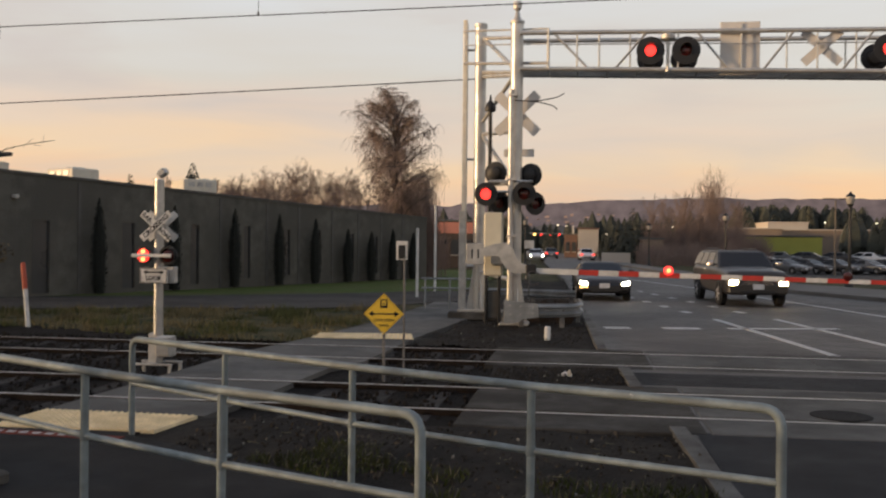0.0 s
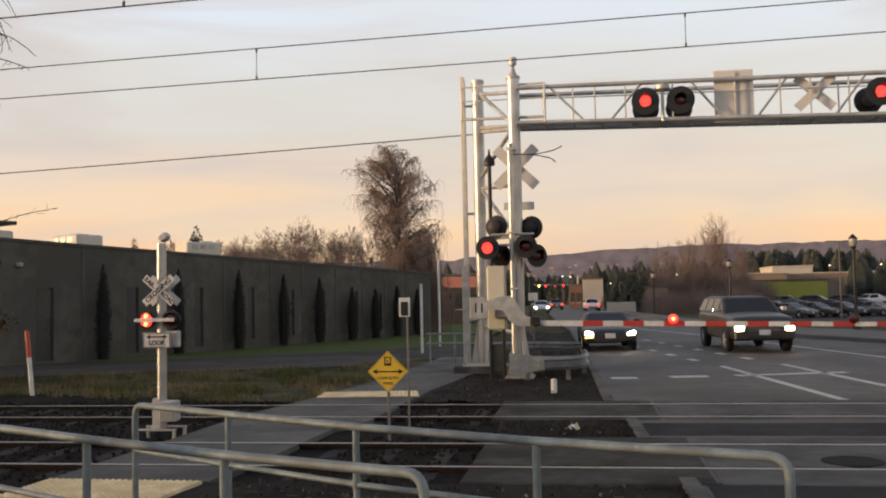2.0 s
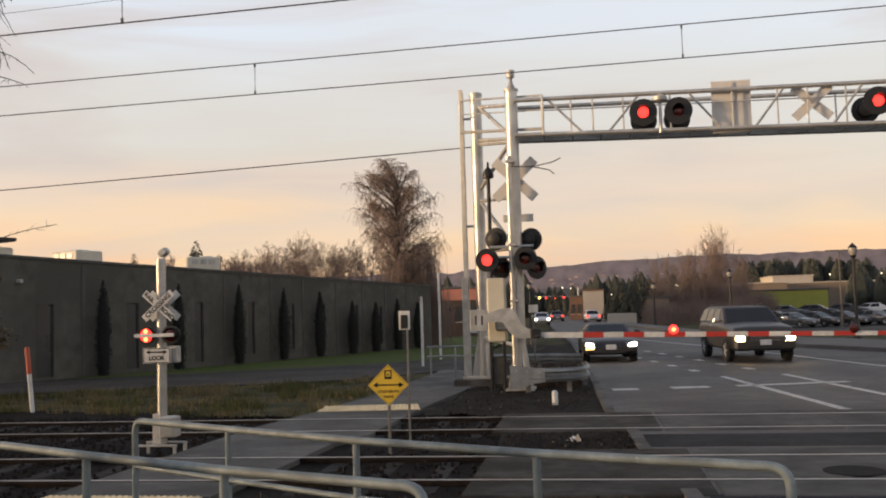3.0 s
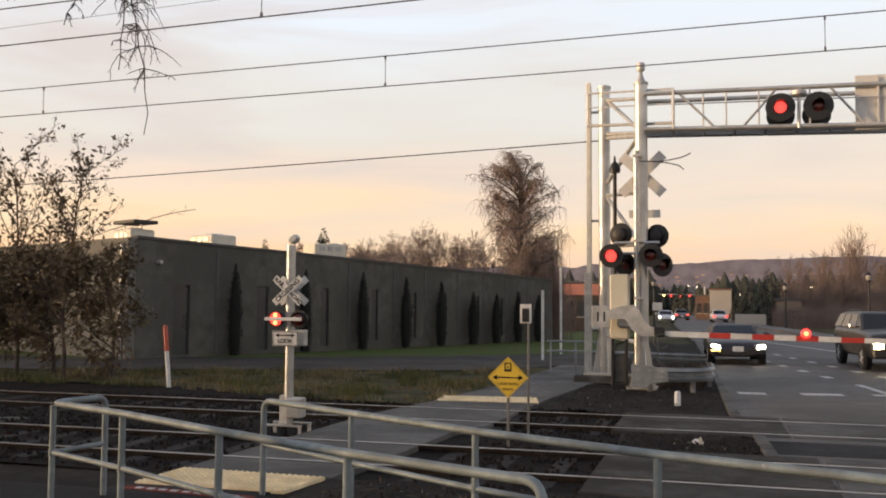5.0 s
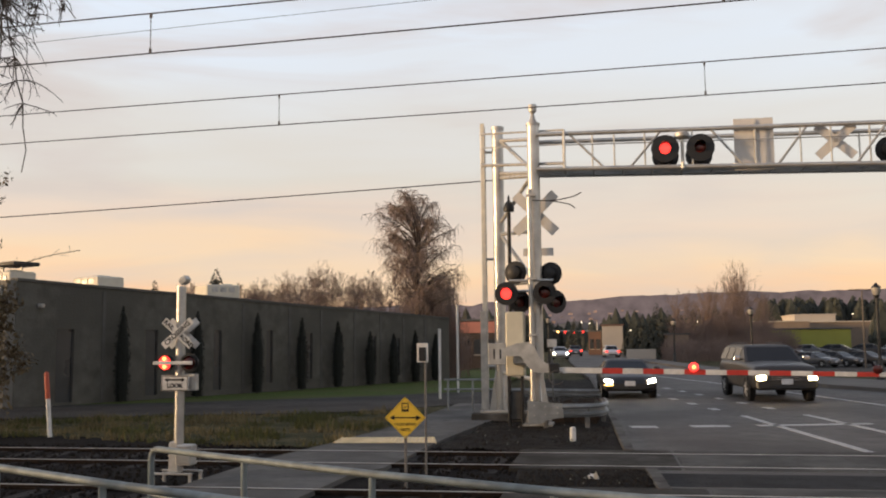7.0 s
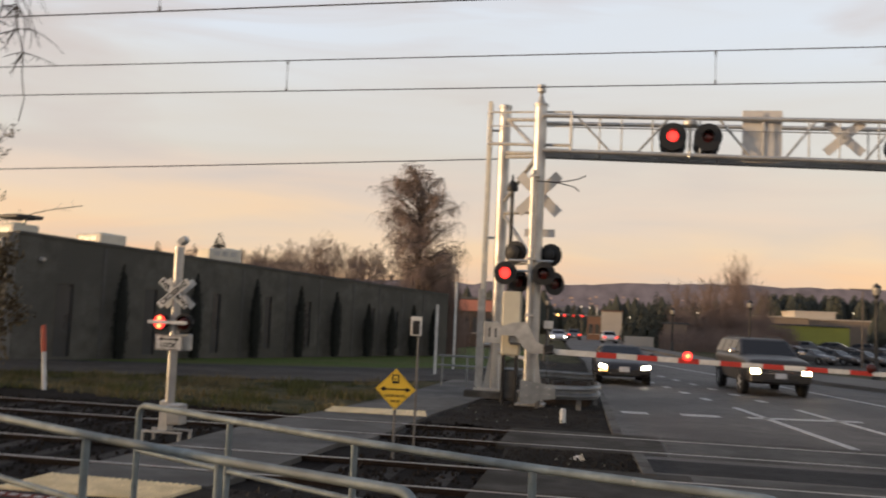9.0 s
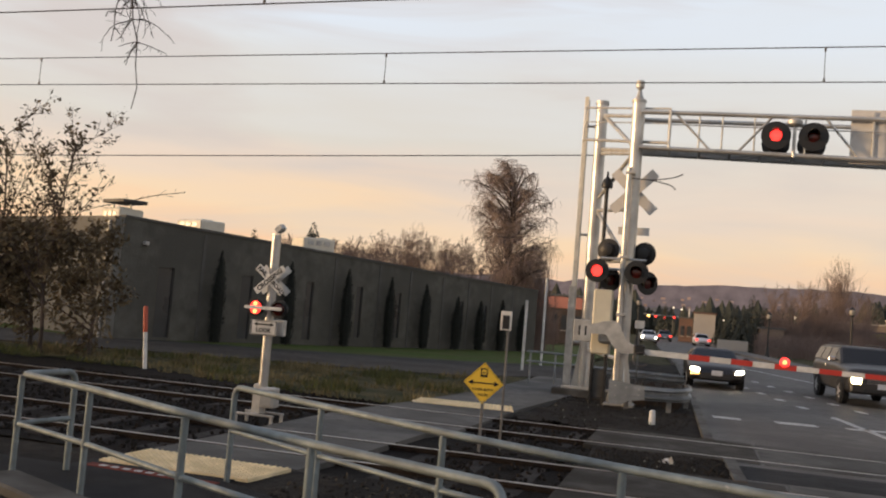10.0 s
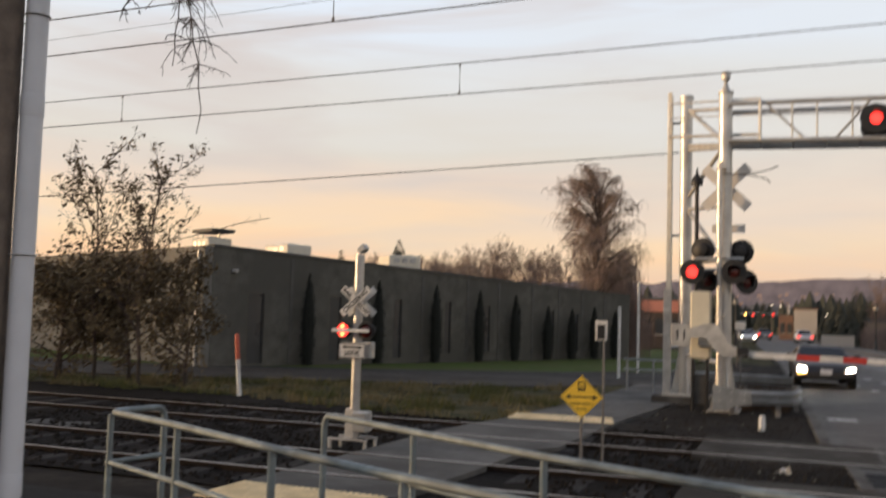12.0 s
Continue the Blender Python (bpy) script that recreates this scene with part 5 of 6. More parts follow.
# cypresses against the wall
for i, (s, h) in enumerate(((3.43, 3.05), (6.5, 2.95), (9.37, 2.95), (11.78, 2.8), (13.93, 2.7), (16.06, 2.3), (17.72, 2.2), (19.37, 2.35), (21.0, 2.2))):
    p = WA + wd * s + wo * 0.42
    rr = random.Random(30 + i)
    t = thing("cypress", pose(p.x, p.y, -0.05), "narrow dark columnar cypress against the warehouse wall", "tree", "cypresses")
    part("trunk", Mesh().tube([(0, 0, -0.05), (0, 0, h * 0.6)], [0.04, 0.015], 6), BARK, t)
    fol = Mesh()
    w = 0.245
    prof = lambda u: w * (0.75 + 0.25 * min(1, u * 5)) * min(1.0, ((1 - u) / 0.42) ** 0.75 if u > 0.58 else 1.0)
    fol.lathe([(0.8 * prof(k / 9) + 0.004, 0.06 + h * k / 9.4) for k in range(10)], None, 9)
    for k in range(900):
        u = rr.random()
        a = rr.uniform(0, 2 * math.pi)
        r_ = prof(u) * rr.uniform(0.75, 1.1)
        leaf(fol, Vector((r_ * math.cos(a), r_ * math.sin(a), 0.05 + u * h)), rr.uniform(0.025, 0.05), rr)
    part("foliage", fol, CYPRESS, t, "dense dark green foliage")


def conifer(x, y, h, w, label, seed_, z=-0.2):
    rr = random.Random(seed_)
    t = thing("conifer", pose(x, y, z), label, "tree", "conifers")
    part("trunk", Mesh().tube([(0, 0, 0), (0, 0, h * 0.9)], [h * 0.02, 0.02], 6), BARK, t)
    f = Mesh()
    for k in range(420):
        u = rr.random() ** 0.8
        a = rr.uniform(0, 2 * math.pi)
        R = w / 2 * (1 - u) * rr.uniform(0.5, 1.1) + 0.08
        p = Vector((R * math.cos(a), R * math.sin(a), h * (0.06 + 0.93 * u)))
        out = Vector((math.cos(a), math.sin(a), -0.35))
        side = Vector((-math.sin(a), math.cos(a), 0))
        L = w * 0.16 * (1.1 - u)
        f.add([p - side * L * 0.5, p + out * L, p + side * L * 0.5, p + Vector((0, 0, L * 0.6))], [(0, 1, 3), (1, 2, 3), (0, 2, 1), (0, 3, 2)])
    part("foliage", f, CONIFER, t, "dark green needles")


for i, (x, y, h, w) in enumerate(((5.5, 99, 5.9, 3.4), (3.9, 101, 4.9, 3.0), (6.9, 103, 5.3, 3.2), (4.7, 96, 4.3, 2.6), (2.9, 106, 4.2, 2.0), (-4.6, 150, 5.6, 3.0), (0.2, 160, 5.0, 2.6), (-1.6, 170, 5.6, 3.0), (-32.7, 75, 8.6, 5.8), (-38.4, 75, 7.7, 4.2))):
    conifer(x, y, h, w, "dark conifer in the distance", 200 + i)

# far wood and shrubs, as uncounted masses
rr = random.Random(3)
wood = Mesh()
for k in range(170):
    x = rr.uniform(27, 48)
    y = 165 + rr.uniform(-4, 8)
    h = 8.6 + rr.uniform(-1.8, 0.7) - abs(x - 36) * 0.06
    wood.lathe([(0.2, 1.0), (1.3, 2.0), (1.5, h * 0.5), (0.9, h * 0.8), (0.05, h)], pose(x, y, 0), 6)
    for j in range(34):
        u = rr.random()
        leaf(wood, Vector((x + rr.uniform(-1.6, 1.6) * (1.1 - u), y - 1.2, h * (0.35 + 0.62 * u))), rr.uniform(0.12, 0.35), rr)
single("far_wood", wood, CONIFER, "dark evergreen wood on the far rise", "wood", "stuff")
shr = Mesh()
for k in range(800):
    x = rr.uniform(5.5, 15.5)
    y = rr.uniform(84, 104)
    h = rr.uniform(0.5, 1.8) + 1.6 * max(0, noise.noise(Vector((x * 0.6, y * 0.3, 2))))
    shr.tube([(x, y, -0.2), (x + rr.uniform(-0.3, 0.3), y, h * 0.6), (x + rr.uniform(-0.6, 0.6), y, h)], [0.03, 0.02, 0.008], 3, False)
    for j in range(3):
        q = rr.uniform(0.4, 0.9) * h
        shr.tube([(x, y, q), (x + rr.uniform(-0.7, 0.7), y + rr.uniform(-0.3, 0.3), q + rr.uniform(0.2, 0.7))], [0.018, 0.006], 3, False)
for k in range(1500):
    x, y = rr.uniform(6.8, 19.5), rr.uniform(98, 111)
    h = rr.uniform(2.0, 4.2) + 1.8 * noise.noise(Vector((x * 0.35, 4.0, 2)))
    if x > 17.5:
        h *= 0.75
    shr.tube([(x, y, -0.2), (x + rr.uniform(-0.3, 0.3), y, h * 0.6), (x + rr.uniform(-0.7, 0.7), y, h)], [0.03, 0.018, 0.007], 3, False)
    for j in range(6):
        q = rr.uniform(0.25, 0.92) * h
        shr.tube([(x, y, q), (x + rr.uniform(-0.9, 0.9), y + rr.uniform(-0.3, 0.3), q + rr.uniform(0.2, 0.8))], [0.016, 0.006], 3, False)
for k in range(820):
    if k < 530:
        x, y, h = rr.gauss(-8.8, 0.75), rr.uniform(46.5, 49.5), rr.uniform(2.2, 5.2)
    else:
        x, y, h = rr.uniform(-12.5, -9.4), rr.uniform(62, 68), rr.uniform(0.8, 2.6)
    shr.tube([(x, y, -0.15), (x + rr.uniform(-0.15, 0.15), y, h * 0.6), (x + rr.uniform(-0.4, 0.4), y, h)], [0.018, 0.012, 0.005], 3, False)
    for j in range(5):
        q = rr.uniform(0.2, 0.92) * h
        shr.tube([(x, y, q), (x + rr.uniform(-0.5, 0.5), y + rr.uniform(-0.2, 0.2), q + rr.uniform(0.15, 0.6))], [0.010, 0.004], 3, False)
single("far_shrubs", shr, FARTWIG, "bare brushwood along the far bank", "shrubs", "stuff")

# ---- vehicles ----
GLASS = mat("car_glass", (0.012, 0.013, 0.015), 0.10, scale=2, vary=0.1, spec=0.28)
CHROME = mat("chrome", (0.62, 0.62, 0.62), 0.18, 0.95)
HEADLIT = mat("headlamp_lit", (0.9, 0.85, 0.75), 0.3, emit=(1.0, 0.88, 0.66), power=30.0)
HEADWARM = mat("warm_headlamp_lit", (0.9, 0.8, 0.6), 0.3, emit=(1.0, 0.74, 0.38), power=24.0)
AMBERLIT = mat("amber_lamp_lit", (0.9, 0.45, 0.1), 0.3, emit=(1.0, 0.52, 0.12), power=8.0)
TAILLIT = mat("tail_lamp_lit", (0.6, 0.03, 0.02), 0.3, emit=(1.0, 0.05, 0.03), power=3.0)
GREENLIT = mat("green_lamp_lit", (0.03, 0.6, 0.3), 0.3, emit=(0.05, 1.0, 0.5), power=3.0)
STREETLIT = mat("street_lamp_lit", (0.9, 0.8, 0.6), 0.3, emit=(1.0, 0.85, 0.6), power=3.0)
ALLOY = mat("alloy_rim", (0.50, 0.50, 0.50), 0.4, 0.2)
TRIM = mat("car_trim", (0.02, 0.02, 0.021), 0.6)
PLATE = mat("plate_white", (0.55, 0.56, 0.58), 0.5)


def loft(stations, close=True):
    """stations: (y, [(x, z) ...]) with equal counts, mirrored half sections, from front to back."""
    m = Mesh()
    k = 0
    for y, half in stations:
        ring = [(x, y, z) for x, z in half] + [(-x, y, z) for x, z in reversed(half)]
        k = len(ring)
        m.v += ring
    n = len(stations)
    for i in range(n - 1):
        for j in range(k):
            a, b = i * k + j, i * k + (j + 1) % k
            m.f.append((a, a + k, b + k, b))
    m.f += [tuple(range(k)), tuple((n - 1) * k + j for j in range(k - 1, -1, -1))]
    return m


def car(name, label, m, paint, L, W, H, hood, belt, wheel_r, cabin, lit=True, amber=False, rear=False, boxy=False, group="cars in the street"):
    """A car with its nose at local y = 0, facing -y. cabin: y of windscreen foot, roof front, roof rear, rear foot."""
    c = thing(name, m, label, "car", group)
    w, zb = W / 2, 0.24 if not boxy else 0.34
    sec = lambda ws, z0, zs: [(ws * 0.86, z0), (ws * 0.965, z0 + 0.07), (ws * 0.985, z0 + (zs - z0) * 0.28), (ws, z0 + (zs - z0) * 0.5), (ws * 0.995, zs - 0.14), (ws * 0.975, zs - 0.07), (ws * 0.93, zs - 0.02), (ws * 0.82, zs + 0.008), (ws * 0.42, zs + 0.03)]
    f = 0.9 if not boxy else 0.97
    st = [(-0.02, sec(w * f * 0.72, zb + 0.12, hood - (0.27 if not boxy else 0.24))), (0.02, sec(w * f * 0.9, zb + 0.06, hood - (0.22 if not boxy else 0.17))), (0.10, sec(w * f, zb, hood - (0.13 if not boxy else 0.09))), (0.25, sec(w * 0.965, zb, hood - (0.07 if not boxy else 0.05))), (0.5, sec(w * 0.985, zb, hood - 0.02)), (cabin[0], sec(w, zb, hood + 0.04)),
          (cabin[1], sec(w, zb, belt)), (cabin[2], sec(w, zb, belt)), (L - 0.35, sec(w * 0.99, zb, belt - (0.0 if boxy else 0.03))), (L - 0.08, sec(w * 0.95, zb + 0.02, belt - 0.06)), (L, sec(w * 0.9, zb + 0.1, belt - 0.12))]
    part("body", loft(st), paint, c, smooth=True)
    rw = w * (0.78 if boxy else 0.72)
    bw = w * 0.925
    y0, y1, y2, y3 = cabin
    vs = [(s * bw, y0, hood + 0.03) for s in (1, -1)] + [(s * rw, y1, H - 0.05) for s in (1, -1)] + [(s * rw, y2, H - 0.05) for s in (1, -1)] + [(s * bw, y3, belt) for s in (1, -1)]
    vs += [(s * bw, y1 + 0.0, belt) for s in (1, -1)] + [(s * rw * 0.86, y1 + 0.12, H) for s in (1, -1)] + [(s * rw * 0.86, y2 - 0.12, H) for s in (1, -1)]
    fs = [(0, 2, 3, 1), (4, 6, 7, 5), (0, 8, 2), (1, 3, 9), (8, 6, 4, 2), (9, 3, 5, 7), (2, 10, 11, 3), (4, 5, 13, 12), (2, 4, 12, 10), (3, 11, 13, 5), (10, 12, 13, 11)]
    cb_ = bmesh.new()
    bv = [cb_.verts.new(v) for v in vs]
    for f_ in fs:
        cb_.faces.new([bv[i] for i in f_])
    bmesh.ops.bevel(cb_, geom=[e for e in cb_.edges if e.calc_length() > 0.3 and min(v.co.z for v in e.verts) > hood + 0.05], offset=0.06, segments=3, affect="EDGES")
    cm_ = bpy.data.meshes.new("cabin")
    cb_.to_mesh(cm_)
    cb_.free()
    cm_.materials.append(paint)
    cm_.polygons.foreach_set("use_smooth", [True] * len(cm_.polygons))
    cm_.set_sharp_from_angle(angle=radians(35))
    part("cabin", cm_, paint, c)

    def pane(name, quad, inset, push):
        q = [Vector(v) for v in quad]
        o = sum(q, Vector()) / 4
        n = (q[1] - q[0]).cross(q[3] - q[0]).normalized()
        if n.dot(o - Vector((0, (y1 + y2) / 2, belt))) < 0:
            n = -n
        p = [o + (v - o) * inset + n * push for v in q]
        b = [v - n * 0.008 for v in p]
        part(name, Mesh().add(p + b, [(0, 1, 2, 3), (7, 6, 5, 4), (0, 4, 5, 1), (1, 5, 6, 2), (2, 6, 7, 3), (3, 7, 4, 0)]), GLASS, c, "dark tinted glass")

    pane("windscreen", [vs[0], vs[2], vs[3], vs[1]], 0.90, 0.010)
    pane("rear_window", [vs[4], vs[6], vs[7], vs[5]], 0.85, 0.010)
    for s in (0, 1):
        A0, A1, A2, A3 = Vector(vs[8 + s]), Vector(vs[2 + s]), Vector(vs[4 + s]), Vector(vs[6 + s])
        mid = 2 if not boxy else 3
        for k in range(mid):
            a, b = k / mid, (k + 1) / mid
            pane("side_window", [A0.lerp(A3, a), A1.lerp(A2, a), A1.lerp(A2, b), A0.lerp(A3, b)], 0.86, 0.010)
    tyre = Mesh().lathe([(wheel_r * 0.62, -0.10), (wheel_r * 0.95, -0.105), (wheel_r, -0.07), (wheel_r, 0.07), (wheel_r * 0.95, 0.105), (wheel_r * 0.62, 0.10)], pose(0, 0, 0, 0, 90, 0), 22).data("tyre", RUBBER, True)
    rim_ = Mesh().lathe([(wheel_r * 0.60, -0.09), (wheel_r * 0.56, 0.085), (wheel_r * 0.5, 0.095), (wheel_r * 0.18, 0.075), (0.03, 0.11)], pose(0, 0, 0, 0, 90, 0), 20)
    for k in range(5):
        a = 2 * math.pi * k / 5
        rim_.box((0.098, wheel_r * 0.34 * math.cos(a), wheel_r * 0.34 * math.sin(a)), (0.02, wheel_r * 0.5, 0.05), Euler((a, 0, 0)).to_matrix())
    rim_ = rim_.data("rim", ALLOY, True)
    for s in (-1, 1):
        for y in (L * 0.18, L * 0.79):
            wh = part("wheel", tyre, RUBBER, c, m=pose(s * (w - 0.11 + (0.035 if boxy else 0.01)), y, wheel_r, 0, 0, 0 if s > 0 else 180))
            part("rim", rim_, ALLOY, wh, "bright alloy rim")
            part("wheel_arch", Mesh().lathe([(wheel_r * 1.16, -0.012), (wheel_r * 1.16, 0.012)], pose(s * (w - 0.012), y, wheel_r + 0.02, 0, 90, 0), 22), TRIM, c)
    zl = hood - (0.18 if not boxy else 0.36)
    for s in (-1, 1):
        lit_m = (HEADWARM if boxy else HEADLIT) if lit else CHROME
        if rear:
            part("tail_lamp", Mesh().box((s * w * 0.8, -0.01, zl + 0.05), (0.3, 0.06, 0.16), None, 0.02), TAILLIT, c, "glowing red tail lamp")
            continue
        hl = part("headlight", Mesh().box((s * w * 0.76, 0.02, zl), (0.36 if not boxy else 0.34, 0.10, 0.13 if not boxy else 0.18), Euler((0, 0, s * 0.25)).to_matrix(), 0.02), CHROME, c, "lit headlight")
        part("lens", Mesh().box((s * w * 0.76, -0.045, zl + 0.01), (0.26 if not boxy else 0.27, 0.03, 0.105 if not boxy else 0.17), Euler((0, s * -0.18 if not boxy else 0, 0)).to_matrix(), 0.014), lit_m, hl)
        if amber and s < 0:
            part("turn_lamp", Mesh().box((s * w * 0.76, -0.03, zl - 0.11), (0.26, 0.05, 0.04), None, 0.01), AMBERLIT, c, "amber parking lamp")
        part("fog_lamp", Mesh().lathe([(0.045, 0), (0.03, 0.015)], pose(s * w * 0.74, -0.02, zb + 0.18, 90), 10), lit_m if not boxy else CHROME, c)
        mr = part("mirror", Mesh().box((s * (w + 0.10), cabin[0] + 0.30, belt + 0.08), (0.20, 0.10, 0.14), None, 0.03), CHROME if boxy else paint, c)
        part("mirror_arm", Mesh().box((s * (w - 0.02), cabin[0] + 0.31, belt + 0.05), (0.12, 0.04, 0.04)), TRIM, mr)
    gr = part("grille", Mesh().box((0, -0.004, zl - 0.02 if boxy else zl - 0.12), (W * (0.50 if boxy else 0.46), 0.04, 0.24 if boxy else 0.12), None, 0.01), TRIM, c, "dark front grille")
    for k in range(4 if boxy else 2):
        part("grille_bar", Mesh().box((0, -0.028, zl - 0.10 + 0.05 * k if boxy else zl - 0.15 + 0.06 * k), (W * 0.48, 0.012, 0.012)), CHROME, gr)
    bp = part("bumper", Mesh().box((0, 0.03, zb + 0.17), (W * 0.93, 0.16, 0.22 if not boxy else 0.30), None, 0.05), paint, c)
    part("air_intake", Mesh().box((0, -0.055, zb + 0.10), (W * 0.55, 0.02, 0.09), None, 0.01), TRIM, bp)
    part("number_plate", Mesh().box((0, -0.065, zb + 0.24), (0.31, 0.012, 0.15), None, 0.004), PLATE, bp, "pale number plate")
    if boxy:
        for s in (-1, 1):
            part("roof_rail", Mesh().tube([(s * rw * 0.8, y1 + 0.3, H + 0.05), (s * rw * 0.8, y2 - 0.2, H + 0.05)], 0.018, 6), TRIM, c)
            part("door_handle", Mesh().box((s * (w + 0.01), cabin[1] + 0.8, belt - 0.12), (0.03, 0.2, 0.03), None, 0.006), CHROME, c)
            part("side_moulding", Mesh().box((s * (w + 0.004), L * 0.48, 0.72), (0.02, L * 0.5, 0.06), None, 0.006), TRIM, c)
    return c


SUVPAINT = mat("suv_paint", (0.036, 0.033, 0.030), 0.38, 0.0, scale=3, vary=0.1)
DARKBLUE = mat("sedan_paint", (0.024, 0.023, 0.024), 0.34, 0.0, scale=3, vary=0.1)
CARWHITE = mat("white_car_paint", (0.62, 0.63, 0.65), 0.3, scale=3, vary=0.05)
CARGREY = mat("grey_car_paint", (0.10, 0.105, 0.115), 0.3, 0.3, scale=3, vary=0.1)
car("suv", "dark grey full-size SUV waiting with headlights on", pose(5.02, 27.3, 0.0, 0, 0, 4.5), SUVPAINT, 4.9, 1.80, 1.60, 1.06, 1.13, 0.35, (1.25, 2.0, 4.5, 4.85), boxy=True)
car("sedan", "dark blue hatchback waiting with headlights on", pose(0.77, 28.8, 0.0, 0, 0, 3), DARKBLUE, 4.2, 1.66, 1.17, 0.72, 0.80, 0.29, (0.95, 1.75, 2.9, 3.9), amber=True)
car("far_car", "white car driving far down the street", pose(-4.2, 92, 0.0, 0, 0, 5), CARWHITE, 4.2, 1.6, 1.25, 0.76, 0.86, 0.29, (1.05, 1.85, 3.1, 4.0))
car("far_car", "white hatchback seen from behind far down the street", pose(0.9, 101, 0.0, 0, 0, 5), CARWHITE, 4.0, 1.6, 1.3, 0.78, 0.88, 0.29, (1.05, 1.7, 3.3, 3.9), lit=False, rear=True)
car("far_car", "dark car far down the street with red tail lamps", pose(-3.3, 112, 0.0, 0, 0, 5), CARGREY, 4.0, 1.6, 1.3, 0.78, 0.88, 0.29, (1.05, 1.7, 3.3, 3.9), lit=False, rear=True)
rr = random.Random(9)
for i in range(9):
    col = (CARGREY, DARKBLUE, DARKBLUE, CARGREY, DARKBLUE)[i % 5]
    car("parked_car", "parked car on the lot across the street", pose(19.0 + 2.4 * i + rr.uniform(-0.2, 0.2), 82 + rr.uniform(-0.5, 0.5) + 0.8 * i, -0.62, 0, 0, 40), col, 4.2, 1.7, 1.3, 0.78, 0.88, 0.3, (1.05, 1.85, 3.1, 4.0), lit=False, group="parked cars")

for i, (x, y) in enumerate(((20.2, 100.5), (23.1, 101.0), (26.0, 101.2), (29.2, 101.5), (32.2, 101.8), (35.3, 102.4))):
    car("parked_car", "parked car at the back of the lot", pose(x, y, -0.1, 0, 0, 68 if i else 85), (CARWHITE, CARGREY, DARKBLUE, DARKBLUE, CARWHITE, CARGREY)[i], 4.2, 1.7, 1.5 if i == 0 else 1.3, 0.78, 0.88, 0.3, (1.05, 1.85, 3.3, 4.0), lit=False, group="parked cars")
single("car_park", Mesh().prism([(14.8, 62), (60, 60.5), (69, 94.5), (15.2, 94.5)], -1.0, -0.62), OLD_ASPHALT, "worn asphalt of the car park across the street", "car park", "structure")

# ---- street lamps ----
for x, y, h in ((11.35, 41.4, 4.05), (9.35, 62.0, 3.85), (5.45, 75.0, 3.45), (-4.05, 70.0, 3.65)):
    t = thing("street_lamp", pose(x, y, 0.0), "black post-top street lamp on the far pavement", "street lamp", "street lamps")
    part("base", Mesh().lathe([(0.20, -0.1), (0.20, 0.12), (0.13, 0.3), (0.11, 0.7), (0.075, 0.85)], None, 14), BLACK, t, smooth=True)
    part("shaft", Mesh().tube([(0, 0, 0.8), (0, 0, h - 0.55)], [0.07, 0.055], 12), BLACK, t, smooth=True)
    part("collar", Mesh().lathe([(0.06, h - 0.62), (0.13, h - 0.52), (0.13, h - 0.48)], None, 14), BLACK, t, smooth=True)
    part("globe", Mesh().lathe([(0.13, h - 0.48), (0.19, h - 0.30), (0.17, h - 0.16)], None, 14), mat("lamp_globe", (0.26, 0.245, 0.22), 0.3), t, "pale glass globe", True)
    part("cap", Mesh().lathe([(0.20, h - 0.17), (0.17, h - 0.12), (0.07, h - 0.03), (0.02, h + 0.04)], None, 14), BLACK, t, smooth=True)
rs = thing("roadside_sign", pose(-1.285, 24.0, -0.03), "small white plate on a thin post beside the street", "sign")
part("post", Mesh().box((0, 0.02, 0.75), (0.035, 0.03, 2.0), None, 0.005), POSTGREY, rs)
part("plate", Mesh().box((0, -0.005, 1.75), (0.24, 0.012, 0.2), None, 0.004), WHITE, rs)
TAN_ = mat("weathered_bronze", (0.12, 0.10, 0.08), 0.7)
t = thing("car_park_lamp", pose(20.8, 80.0, -0.62), "tall grey twin-headed car park lamp", "street lamp")
part("shaft", Mesh().tube([(0, 0, 0), (0, 0, 6.3)], [0.075, 0.05], 10), TAN_, t, smooth=True)
for s in (-1, 1):
    part("lamp_head", Mesh().box((s * 0.62, 0, 6.32), (0.9, 0.3, 0.09), None, 0.03), TAN_, t)

# ---- far traffic signals and lights ----
for x, y, z, col, lab in ((-7.2, 150, 3.3, AMBERLIT, "amber"), (-6.1, 150, 3.25, REDLIT, "red"), (-4.7, 150, 3.2, REDLIT, "red"), (-3.2, 148, 3.25, REDLIT, "red")):
    t = thing("traffic_light", pose(x, y, 0), "distant traffic light showing " + lab + " on a mast arm", "traffic light", "far traffic lights")
    part("housing", Mesh().box((0, 0.1, z - 0.25), (0.36, 0.2, 1.0), None, 0.04), BLACK, t)
    part("lens", Mesh().lathe([(0.17, 0), (0.1, 0.05)], pose(0, -0.01, z, 90), 12), col, t, "glowing lens", True)
mast = thing("traffic_signal_mast", pose(-1.0, 150.3, -0.2), "distant signal mast with a long arm over the street", "signal mast")
part("shaft", Mesh().tube([(0, 0, 0), (0, 0, 5)], 0.12, 8), CASTGREY, mast)
part("arm", Mesh().tube([(0, 0, 3.6), (-7, 0, 3.7)], 0.07, 8), CASTGREY, mast)
